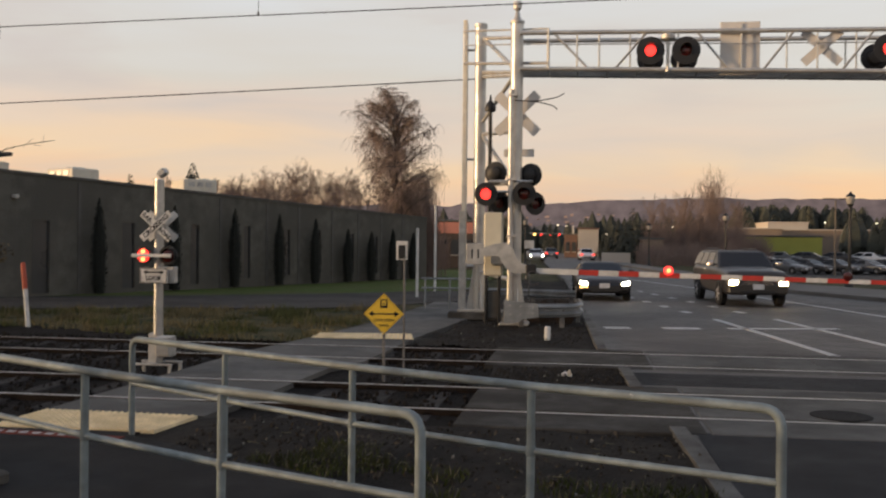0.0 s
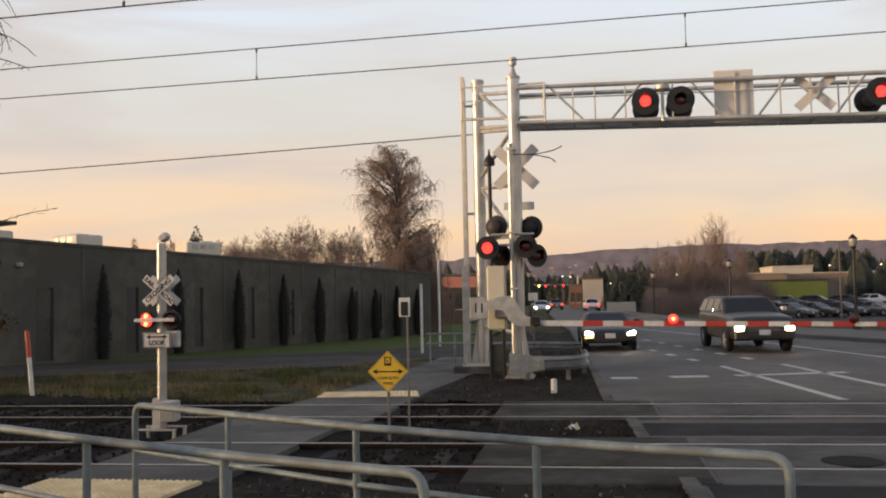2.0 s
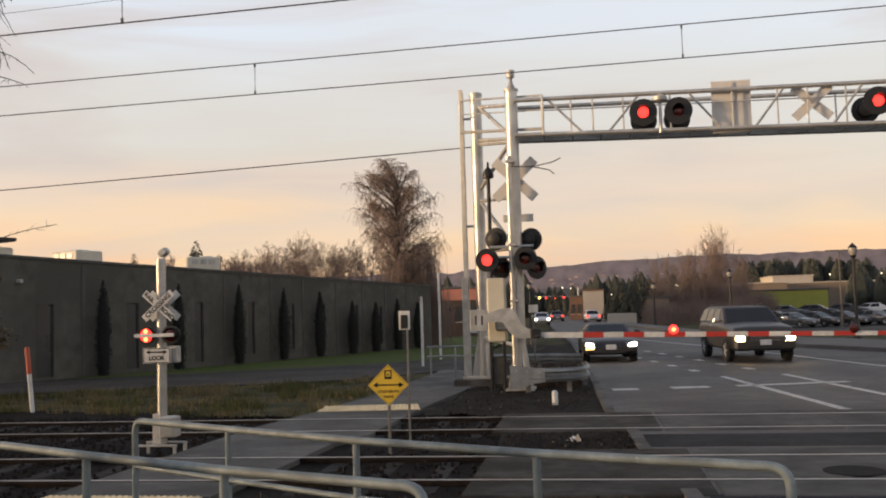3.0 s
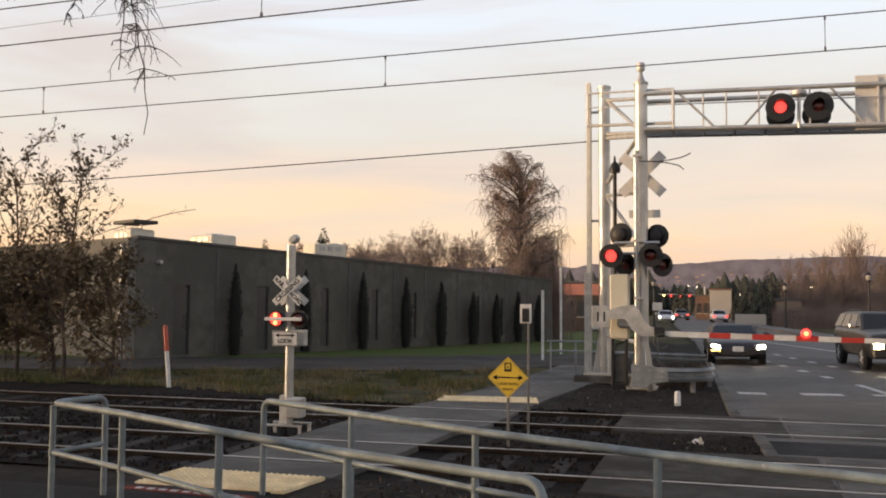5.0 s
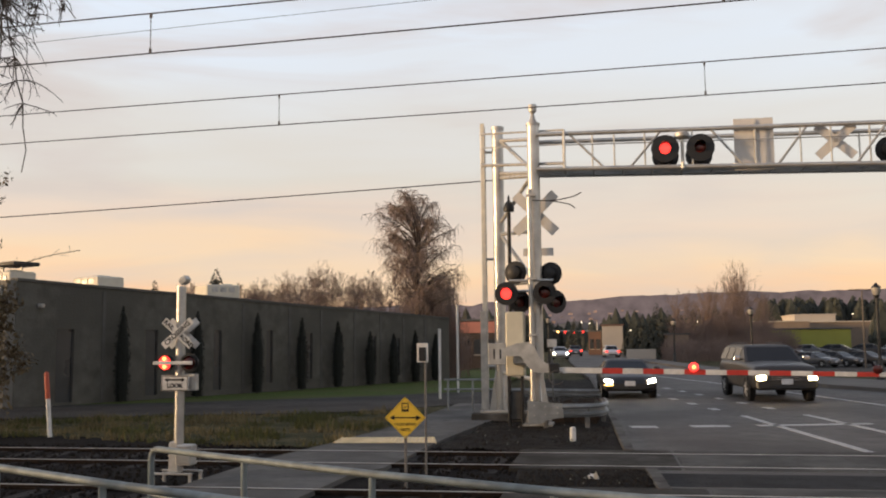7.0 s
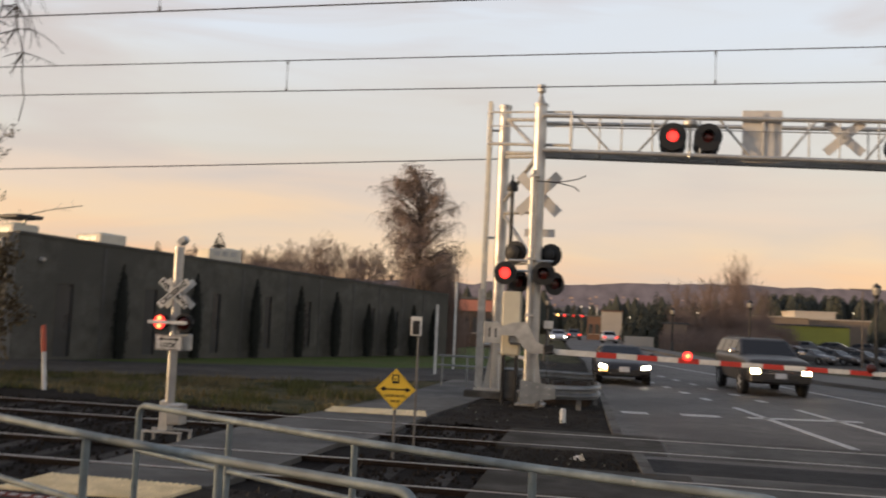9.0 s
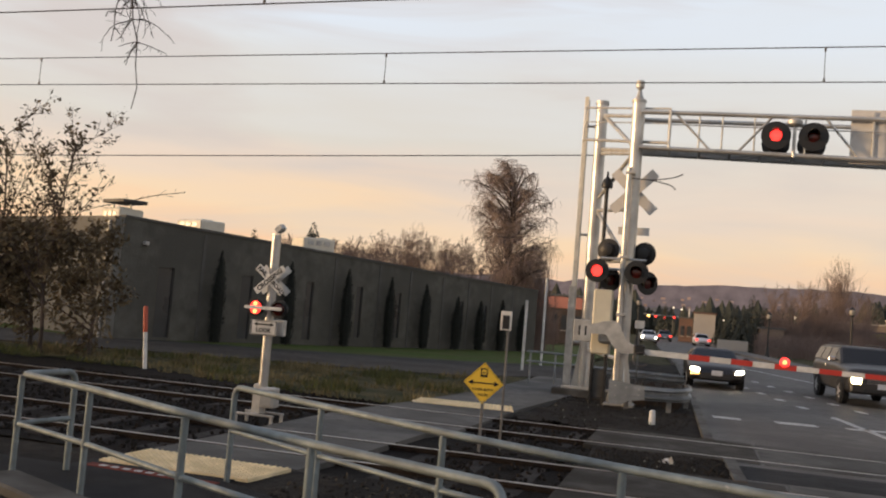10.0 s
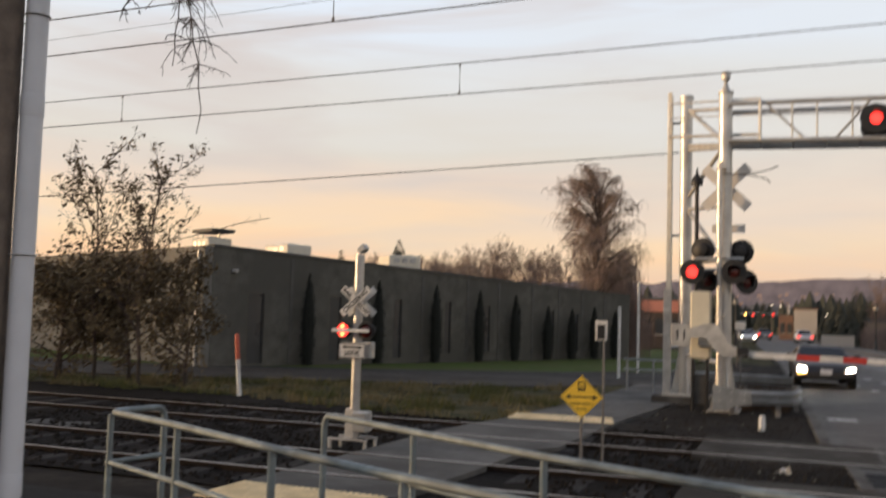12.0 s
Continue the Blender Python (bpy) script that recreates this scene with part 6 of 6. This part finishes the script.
for x, y, z in ((-3.2, 140, 4.7), (-2.0, 138, 4.5), (-1.9, 135, 3.2), (3.4, 120, 3.2), (14.5, 150, 4.7), (25.5, 150, 4.3), (37.5, 150, 5.6), (36, 120, 4.8), (47, 150, 5.8)):
    t = thing("distant_lamp", pose(x, y, -0.1), "small distant street lamp, lit, on a thin pole", "street lamp", "distant lamps")
    part("shaft", Mesh().tube([(0, 0, 0), (0, 0, z)], 0.035, 6), TAN_, t)
    part("lamp", Mesh().box((0, -0.1, z), (0.2, 0.2, 0.12), None, 0.03), STREETLIT, t, "lit lamp head")

# ---- far buildings ----
ORANGE = mat("orange_cladding", (0.48, 0.20, 0.15), 0.8, scale=1, vary=0.1)
LIME = mat("lime_cladding", (0.30, 0.31, 0.060), 0.7, scale=0.6, vary=0.08)
TAN = mat("tan_cladding", (0.22, 0.17, 0.13), 0.8, scale=0.6, vary=0.1)
PALE = mat("pale_cladding", (0.42, 0.38, 0.33), 0.8, scale=0.6, vary=0.08)
BRICK = mat("far_brick", (0.15, 0.09, 0.07), 0.85, scale=1, vary=0.15)


def far_building(label, x0, x1, y, depth, h, wall, roof, windows=0, zw=(0.4, 0.75), overhang=0.15):
    t = thing("far_building", pose((x0 + x1) / 2, y, -0.2), label, "building", "far buildings")
    w = x1 - x0
    part("wall", Mesh().box((0, depth / 2, h / 2), (w, depth, h), None, 0.02), wall, t)
    part("roof", Mesh().box((0, depth / 2, h + 0.09), (w + overhang * 2, depth + overhang * 2, 0.18), None, 0.03), roof, t)
    for k in range(windows):
        x = -w / 2 + w * (k + 0.5) / windows
        wn_ = part("window", Mesh().box((x, -0.02, h * (zw[0] + zw[1]) / 2), (w / windows * 0.62, 0.06, h * (zw[1] - zw[0]))), WINDOWDARK, t, "dark window")
        part("sill", Mesh().box((x, -0.06, h * zw[0] - 0.05), (w / windows * 0.68, 0.12, 0.08)), PALE, wn_)
    return t


ob_ = far_building("low dark building with an orange fascia and a window band", -11.8, -8.0, 70, 10, 3.55, mat("umber_brick", (0.075, 0.055, 0.045), 0.85, scale=2, vary=0.2), ROOFING, 4, (0.30, 0.62))
part("fascia", Mesh().box((0, -0.05, 3.1), (3.9, 0.1, 0.85), None, 0.02), ORANGE, ob_, "orange painted fascia")
far_building("lime green clad hall across the car park", 15.4, 27.7, 112, 14, 3.05, LIME, ROOFING, 0)
far_building("tan commercial building with a pale roof", 17.5, 27.0, 130, 12, 4.25, TAN, PALE, 0)
far_building("long pale commercial building in the distance", 27.6, 52.0, 140, 14, 4.3, TAN, PALE, 0)
far_building("pale parapet building behind the lime hall", 29.0, 35.0, 150, 10, 5.6, PALE, PALE, 0)
far_building("beige two-storey building down the street", -0.2, 2.4, 120, 8, 3.9, PALE, BRICK, 0)
far_building("brick building down the street", -2.0, -0.3, 124, 8, 3.2, BRICK, ROOFING, 2, (0.3, 0.7))
far_building("small grey shed on the far bank", 6.2, 8.3, 95, 4, 2.5, TAN, ROOFING, 1, (0.3, 0.6))
far_building("low white shop on the far bank", 11.5, 15.5, 118, 8, 2.2, PALE, ROOFING, 3, (0.3, 0.65))
wallm = Mesh().box((3.3, 86, 0.4), (2.6, 0.3, 1.2), None, 0.03)
single("garden_wall", wallm, PALE, "pale low wall beside the far pavement", "wall")

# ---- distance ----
# faint emission on both hill materials stands in for evening haze
HAZE_HILL = mat("far_hill", (0.105, 0.090, 0.098), 1.0, scale=0.05, vary=0.5, emit=(0.27, 0.225, 0.25), power=0.18)
HAZE_RISE = mat("near_rise_haze_glow", (0.05, 0.048, 0.042), 1.0, scale=0.03, vary=0.3, emit=(0.2, 0.15, 0.14), power=0.12)
HOUSES = mat("far_houses", (0.36, 0.27, 0.24), 0.9, scale=0.05, vary=0.3)


def ridge(name, y, x0, x1, h, amp, sc, material, label, seedling):
    m = Mesh()
    n = 420
    for i in range(n + 1):
        x = x0 + (x1 - x0) * i / n
        z = h(x) + amp * noise.fractal(Vector((x * sc, seedling, 0)), 0.8, 2.0, 5)
        m.v += [(x, y - 60, -2), (x, y, z), (x, y + 400, -2)]
    for i in range(n):
        a = i * 3
        m.f += [(a, a + 3, a + 4, a + 1), (a + 1, a + 4, a + 5, a + 2)]
    single(name, m, material, label, "hill", "structure", smooth=True)


ridge("far_hill", 1500, -2200, 2200, lambda x: 70 + 4 * math.tanh((x - 0) / 60) + 2 * math.sin(x / 210), 4, 0.02, HAZE_HILL, "wooded far hills, mauve evening haze put in as a faint glow", 3)
ridge("middle_rise", 620, -900, 900, lambda x: 12.5 + 3.0 * math.sin(x / 90), 4.5, 0.02, HAZE_RISE, "dark wooded rise below the far hills", 8)
rr = random.Random(21)
hm = Mesh()
for k in range(110):
    x = rr.uniform(-160, 520)
    hm.box((x, 1460 - rr.uniform(0, 30), rr.uniform(18, 50)), (rr.uniform(3, 7), 5, rr.uniform(1.5, 3.5)))
single("hillside_houses", hm, HOUSES, "tiny pale houses scattered on the far hill", "houses", "stuff")
rr = random.Random(31)
tw = Mesh()
for k in range(760):
    x, y = rr.uniform(-60, 110), rr.uniform(175, 260)
    if k > 620:
        x, y = rr.uniform(33, 60), rr.uniform(100, 135)
    h = rr.uniform(4.0, 8.6) if k <= 620 else rr.uniform(2.5, 6.0)
    if -9 < x + (y - 175) * 0.12 < 3:
        h *= 0.72
    tw.lathe([(0.3, -0.2), (h * 0.22, h * 0.3), (h * 0.17, h * 0.65), (0.05, h)], pose(x, y, 0), 5)
    for j in range(24):
        u = rr.random()
        leaf(tw, Vector((x + rr.uniform(-1, 1) * h * 0.3 * (1.1 - u), y - 0.5, h * (0.15 + 0.8 * u))), rr.uniform(0.12, 0.35), rr)
single("far_treeline", tw, CONIFER, "dark belt of mixed trees down the valley", "trees", "stuff")

# unseen trees to the west, behind the walkway, added to block the low sun
rr = random.Random(41)
wt = Mesh()
for k in range(1100):
    az = radians(rr.uniform(185, 303))
    D = rr.uniform(112, 140)
    x, y = D * math.sin(az), 12 + D * math.cos(az)
    h = rr.uniform(7.4, 9.8)
    wt.lathe([(0.3, -0.2), (h * 0.18, h * 0.25), (h * 0.2, h * 0.55), (h * 0.12, h * 0.85), (0.05, h)], pose(x, y, 0), 6)
    for j in range(8):
        leaf(wt, Vector((x + rr.uniform(-2, 2), y + rr.uniform(-2, 2), h * rr.uniform(0.3, 0.98))), rr.uniform(0.4, 0.9), rr)
single("western_treeline", wt, CONIFER, "unseen dark belt of trees west of the railway, added to block low sun", "trees", "stuff")

# ---- utility pole at the walkway ----
up = thing("utility_pole", pose(-4.585, 4.53, 0), "weathered brown wooden utility pole with a pale conduit", "utility pole")
part("shaft", Mesh().tube([(0, 0, -0.2), (0, 0, 4), (0, 0, 9)], [0.21, 0.195, 0.16], 20), WOODPOLE, up, smooth=True)
cd = part("conduit", Mesh().tube([(0.25, 0.13, -0.2), (0.25, 0.13, 7.5)], 0.066, 14), PVC, up, "pale grey plastic conduit", True)
for z in (0.7, 2.95, 4.4):
    part("coupling", Mesh().lathe([(0.067, -0.07), (0.0695, -0.06), (0.0695, 0.06), (0.067, 0.07)], pose(0.25, 0.13, z), 14), PVC, cd, smooth=True)
    part("strap", Mesh().tube([(0.25 + 0.074 * math.cos(a), 0.13 + 0.074 * math.sin(a), z - 0.9) for a in np.linspace(-2.2, 2.2, 10)], 0.006, 5), CASTGREY, cd)

# ---- bare tree by the walkway, its hanging branch comes into view ----
nt = thing("overhanging_tree", pose(-6.09, 4.6, 0.05), "leafless tree whose thin branch hangs over the walkway", "tree")
rnd.seed(77)
wood = Mesh()
wood.tube([(0, 0, -0.3), (0.05, 0, 1.5), (0.0, 0.05, 3.2), (0.15, 0.05, 5.4)], [0.17, 0.13, 0.11, 0.07], 10)
part("trunk", wood, BARK, nt, smooth=True)
lm = Mesh()
limb = [Vector(p) for p in ((0.1, 0.05, 4.6), (0.8, 0.05, 4.75), (1.6, 0.1, 4.6), (2.3, 0.12, 4.25), (2.72, 0.15, 3.85))]
lm.tube(limb, [0.05, 0.04, 0.03, 0.022, 0.014], 7, False)


def hang(p, d, length, r, level):
    n = 9
    pts = [p.copy()]
    for i in range(n):
        d = (d + Vector((rnd.uniform(-1, 1), rnd.uniform(-1, 1), rnd.uniform(-0.6, 0.6))) * 0.34 + Vector((0, 0, -0.13))).normalized()
        pts.append(pts[-1] + d * length / n)
    lm.tube(pts, [r * (1 - 0.5 * i / n) for i in range(n + 1)], 5, False)
    if level < 2:
        for k in range(30 if level == 0 else 6):
            i = min(n, int(1 + (n - 1) * rnd.random() ** 1.6))
            hang(pts[i], Vector((rnd.uniform(-1, 1), rnd.uniform(-1, 1), rnd.uniform(-0.7, 0.4))).normalized(), length * rnd.uniform(0.10, 0.42) * (1.1 - 0.8 * i / n), r * 0.6, level + 1)


hang(Vector((2.72, 0.15, 3.85)), Vector((0.03, 0, -1)), 1.22, 0.0056, 0)
for x, y, z, dx, dz, L in ((2.72, 0.15, 3.85, 0.3, -0.8, 0.8), (2.6, 0.12, 3.98, 0.1, -0.9, 0.7), (2.5, 0.12, 4.05, -0.15, -0.9, 0.7), (2.3, 0.1, 4.2, -0.35, -0.8, 0.75), (2.75, 0.15, 3.86, 1.0, 0.0, 0.95), (2.75, 0.15, 3.8, 0.9, -0.3, 0.55), (2.4, 0.1, 4.1, -0.8, -0.4, 0.6)):
    hang(Vector((x, y, z)), Vector((dx, 0.05, dz)), L, 0.0056, 0)
part("branch", lm, BARK, nt, "thin drooping leafless branch")

# ---- small things on the ground ----
lp = Mesh()
rr = random.Random(4)
for k in range(7):
    p = Vector((rr.uniform(-0.17, 0.17), rr.uniform(-0.12, 0.12), rr.uniform(0.01, 0.05)))
    leaf(lp, p, rr.uniform(0.03, 0.075), rr)
single("paper_litter", lp, WHITE, "crumpled scrap of white paper on the dirt", "litter", m=pose(-0.11, 12.2, 0.02))
dl = Mesh()
for k in range(240):
    x = rr.uniform(-3.4, 1.0)
    y = rr.uniform(5.9 - 0.35 * x, 8.7)
    leaf(dl, Vector((x, y, 0.012 + rr.uniform(0, 0.02))), rr.uniform(0.012, 0.035), rr)
single("dead_leaves", dl, mat("dead_leaf", (0.060, 0.047, 0.033), 0.9, scale=9, vary=0.5), "dead leaves and bits scattered on the dirt", "leaves", "stuff")
st = Mesh()
for k in range(3000):
    x, y = (rr.uniform(-12, -0.8), rr.uniform(8.8, 16.0))
    if -5.4 < x < -2.9:
        continue
    s_ = rr.uniform(0.018, 0.045)
    st.box((x, y, -0.052 + rr.uniform(0, 0.02)), (s_ * 1.4, s_, s_ * 0.8), Euler((rr.uniform(0, 3), rr.uniform(0, 3), rr.uniform(0, 3))).to_matrix())
single("ballast_stones", st, mat("dark_stone", (0.021, 0.018, 0.016), 0.95, scale=22, vary=0.5, spec=0.1), "loose dark ballast stones between the rails", "gravel", "stuff")
gs, gg = Mesh(), Mesh()
edge = lambda x: 20.3 + (x + 16.5) * 0.4 if x < -10.6 else 22.6 + (x + 10.6) * 0.35
for k in range(30000):
    x = rr.uniform(-24, -4.7)
    y = rr.uniform(15.9, 24.0)
    near = 17.5 if x < -11 else 17.5 - (x + 11) * 0.3
    clump = noise.noise(Vector((x * 0.8, y * 0.8, 3))) + 0.6 * noise.noise(Vector((x * 2.6, y * 2.6, 8)))
    if y > edge(x) - 0.05 or y < near - 0.3 or clump < -0.12:
        continue
    h = rr.uniform(0.05, 0.16) * (1 + 1.3 * max(0, clump))
    a = rr.uniform(0, 6.28)
    dx, dy = 0.014 * math.cos(a), 0.014 * math.sin(a)
    tx, ty = rr.uniform(-0.09, 0.09), rr.uniform(-0.09, 0.09)
    (gg if noise.noise(Vector((x * 0.5, y * 0.9, 11))) > 0.05 else gs).add([(x - dx, y - dy, -0.06), (x + dx, y + dy, -0.06), (x + tx, y + ty, h - 0.05)], [(0, 1, 2)])
single("weed_tufts", gs, mat("straw", (0.165, 0.135, 0.072), 0.95, scale=1.5, vary=0.5, spec=0.1), "tufts of dry weeds along the railway", "grass", "stuff")
single("green_tufts", gg, mat("weed_green", (0.088, 0.090, 0.036), 0.95, scale=1.5, vary=0.5, spec=0.1), "low green tufts among the dry weeds", "grass", "stuff")
dc = thing("drain_cover", pose(2.65, 9.95, 0.016), "dark round cast iron cover in the crossing", "manhole cover")
part("disc", Mesh().lathe([(0.30, -0.05), (0.30, 0.004), (0.28, 0.008), (0.26, 0.004), (0.01, 0.004)], None, 28), mat("cast_iron_cover", (0.024, 0.023, 0.022), 0.85, scale=14, vary=0.4, spec=0.1, bump=0.4), dc, smooth=True)
single("track_slab", Mesh().box((-10.75, 12.1, -0.09), (1.15, 1.15, 0.06), Euler((0, 0, radians(-8))).to_matrix(), 0.012), CONCRETE, "grey concrete slab lying between the tracks", "slab")
single("concrete_block", Mesh().box((-4.75, 6.28, 0.03), (1.5, 0.36, 0.1), Euler((0, 0, radians(-26))).to_matrix(), 0.02), CURB, "pale concrete edge block at the railing foot", "kerb", "structure")
strip = thing("painted_strip", pose(0, 0, 0), "faded dark red painted strip with pale lettering before the tactile plate", "road marking", "", "structure")
a, b = Vector((-5.35, 7.72, 0)), Vector((-3.95, 7.62, 0))
sd = (b - a).normalized()
sn = Vector((-sd.y, sd.x, 0))
part("band", Mesh().prism([(a - sn * 0.07)[:2], (b - sn * 0.07)[:2], (b + sn * 0.07)[:2], (a + sn * 0.07)[:2]], -0.01, 0.001), mat("faded_red_band", (0.16, 0.045, 0.035), 0.85, scale=9, vary=0.4, spec=0.1), strip)
for k in range(9):
    p = a + sd * (0.18 + 0.13 * k)
    part("pale_bar", Mesh().box((p.x, p.y, 0.002), (0.07, 0.06, 0.004)), MARK, strip)
# low grass and straw on the near verge
gn, sn_ = Mesh(), Mesh()
rg = random.Random(77)
for k in range(5200):
    x = rg.uniform(-2.6, 1.05)
    y = rg.uniform(5.75 - 0.5 * x, 7.35 - 0.25 * x)
    if noise.noise(Vector((x * 1.3, y * 1.3, 5))) < -0.05 + 0.25 * (y - 6.6):
        continue
    a, h = rg.uniform(0, 6.28), rg.uniform(0.02, 0.065)
    dx, dy = 0.006 * math.cos(a), 0.006 * math.sin(a)
    (sn_ if k % 9 == 0 else gn).add([(x - dx, y - dy, -0.03), (x + dx, y + dy, -0.03), (x + rg.uniform(-0.05, 0.05), y + rg.uniform(-0.05, 0.05), h)], [(0, 1, 2)])
for k in range(70):
    x = rg.uniform(-2.8, 0.9)
    y, a, s_ = rg.uniform(5.9 - 0.45 * x, 8.2), rg.uniform(-3, 3), rg.uniform(0.02, 0.09)
    sn_.tube([(x, y, 0.03), (x + s_ * math.cos(a), y + s_ * math.sin(a), 0.034)], 0.0026, 4)
single("verge_grass", gn, mat("verge_green", (0.046, 0.054, 0.018), 0.95, scale=2, vary=0.5, spec=0.1), "low patchy green grass on the dirt verge", "grass", "stuff")
single("verge_straw", sn_, mat("verge_straw", (0.17, 0.15, 0.10), 0.95, scale=3, vary=0.4, spec=0.1), "dead stalks lying on the dirt verge", "grass", "stuff")
# gravel and bits on the dirt
gv, bits = Mesh(), Mesh()
for k in range(2700):
    if k % 3 == 0:
        x, y, z = rr.uniform(-1.1, 0.6), rr.uniform(11.6, 13.15), -0.02
    elif k % 3 == 1:
        x = rr.uniform(-3.4, 1.0)
        y, z = rr.uniform(6.0 - 0.42 * x, 8.7), -0.02
    else:
        x, y, z = rr.uniform(-2.6, 0.1), rr.uniform(16.0, 21.0), -0.02
    s_ = rr.uniform(0.006, 0.022)
    (bits if k % 47 == 0 else gv).box((x, y, z + rr.uniform(0.0, 0.03)), (s_ * 1.5, s_, s_), Euler((rr.uniform(0, 3), rr.uniform(0, 3), rr.uniform(0, 3))).to_matrix())
single("dirt_gravel", gv, mat("gravel_grey", (0.034, 0.031, 0.028), 0.95, scale=30, vary=0.6, spec=0.1), "loose grey gravel scattered over the dirt", "gravel", "stuff")
single("pale_bits", bits, mat("pale_bit", (0.19, 0.18, 0.16), 0.9, scale=20, vary=0.3, spec=0.1), "pale stones and scraps among the gravel", "gravel", "stuff")
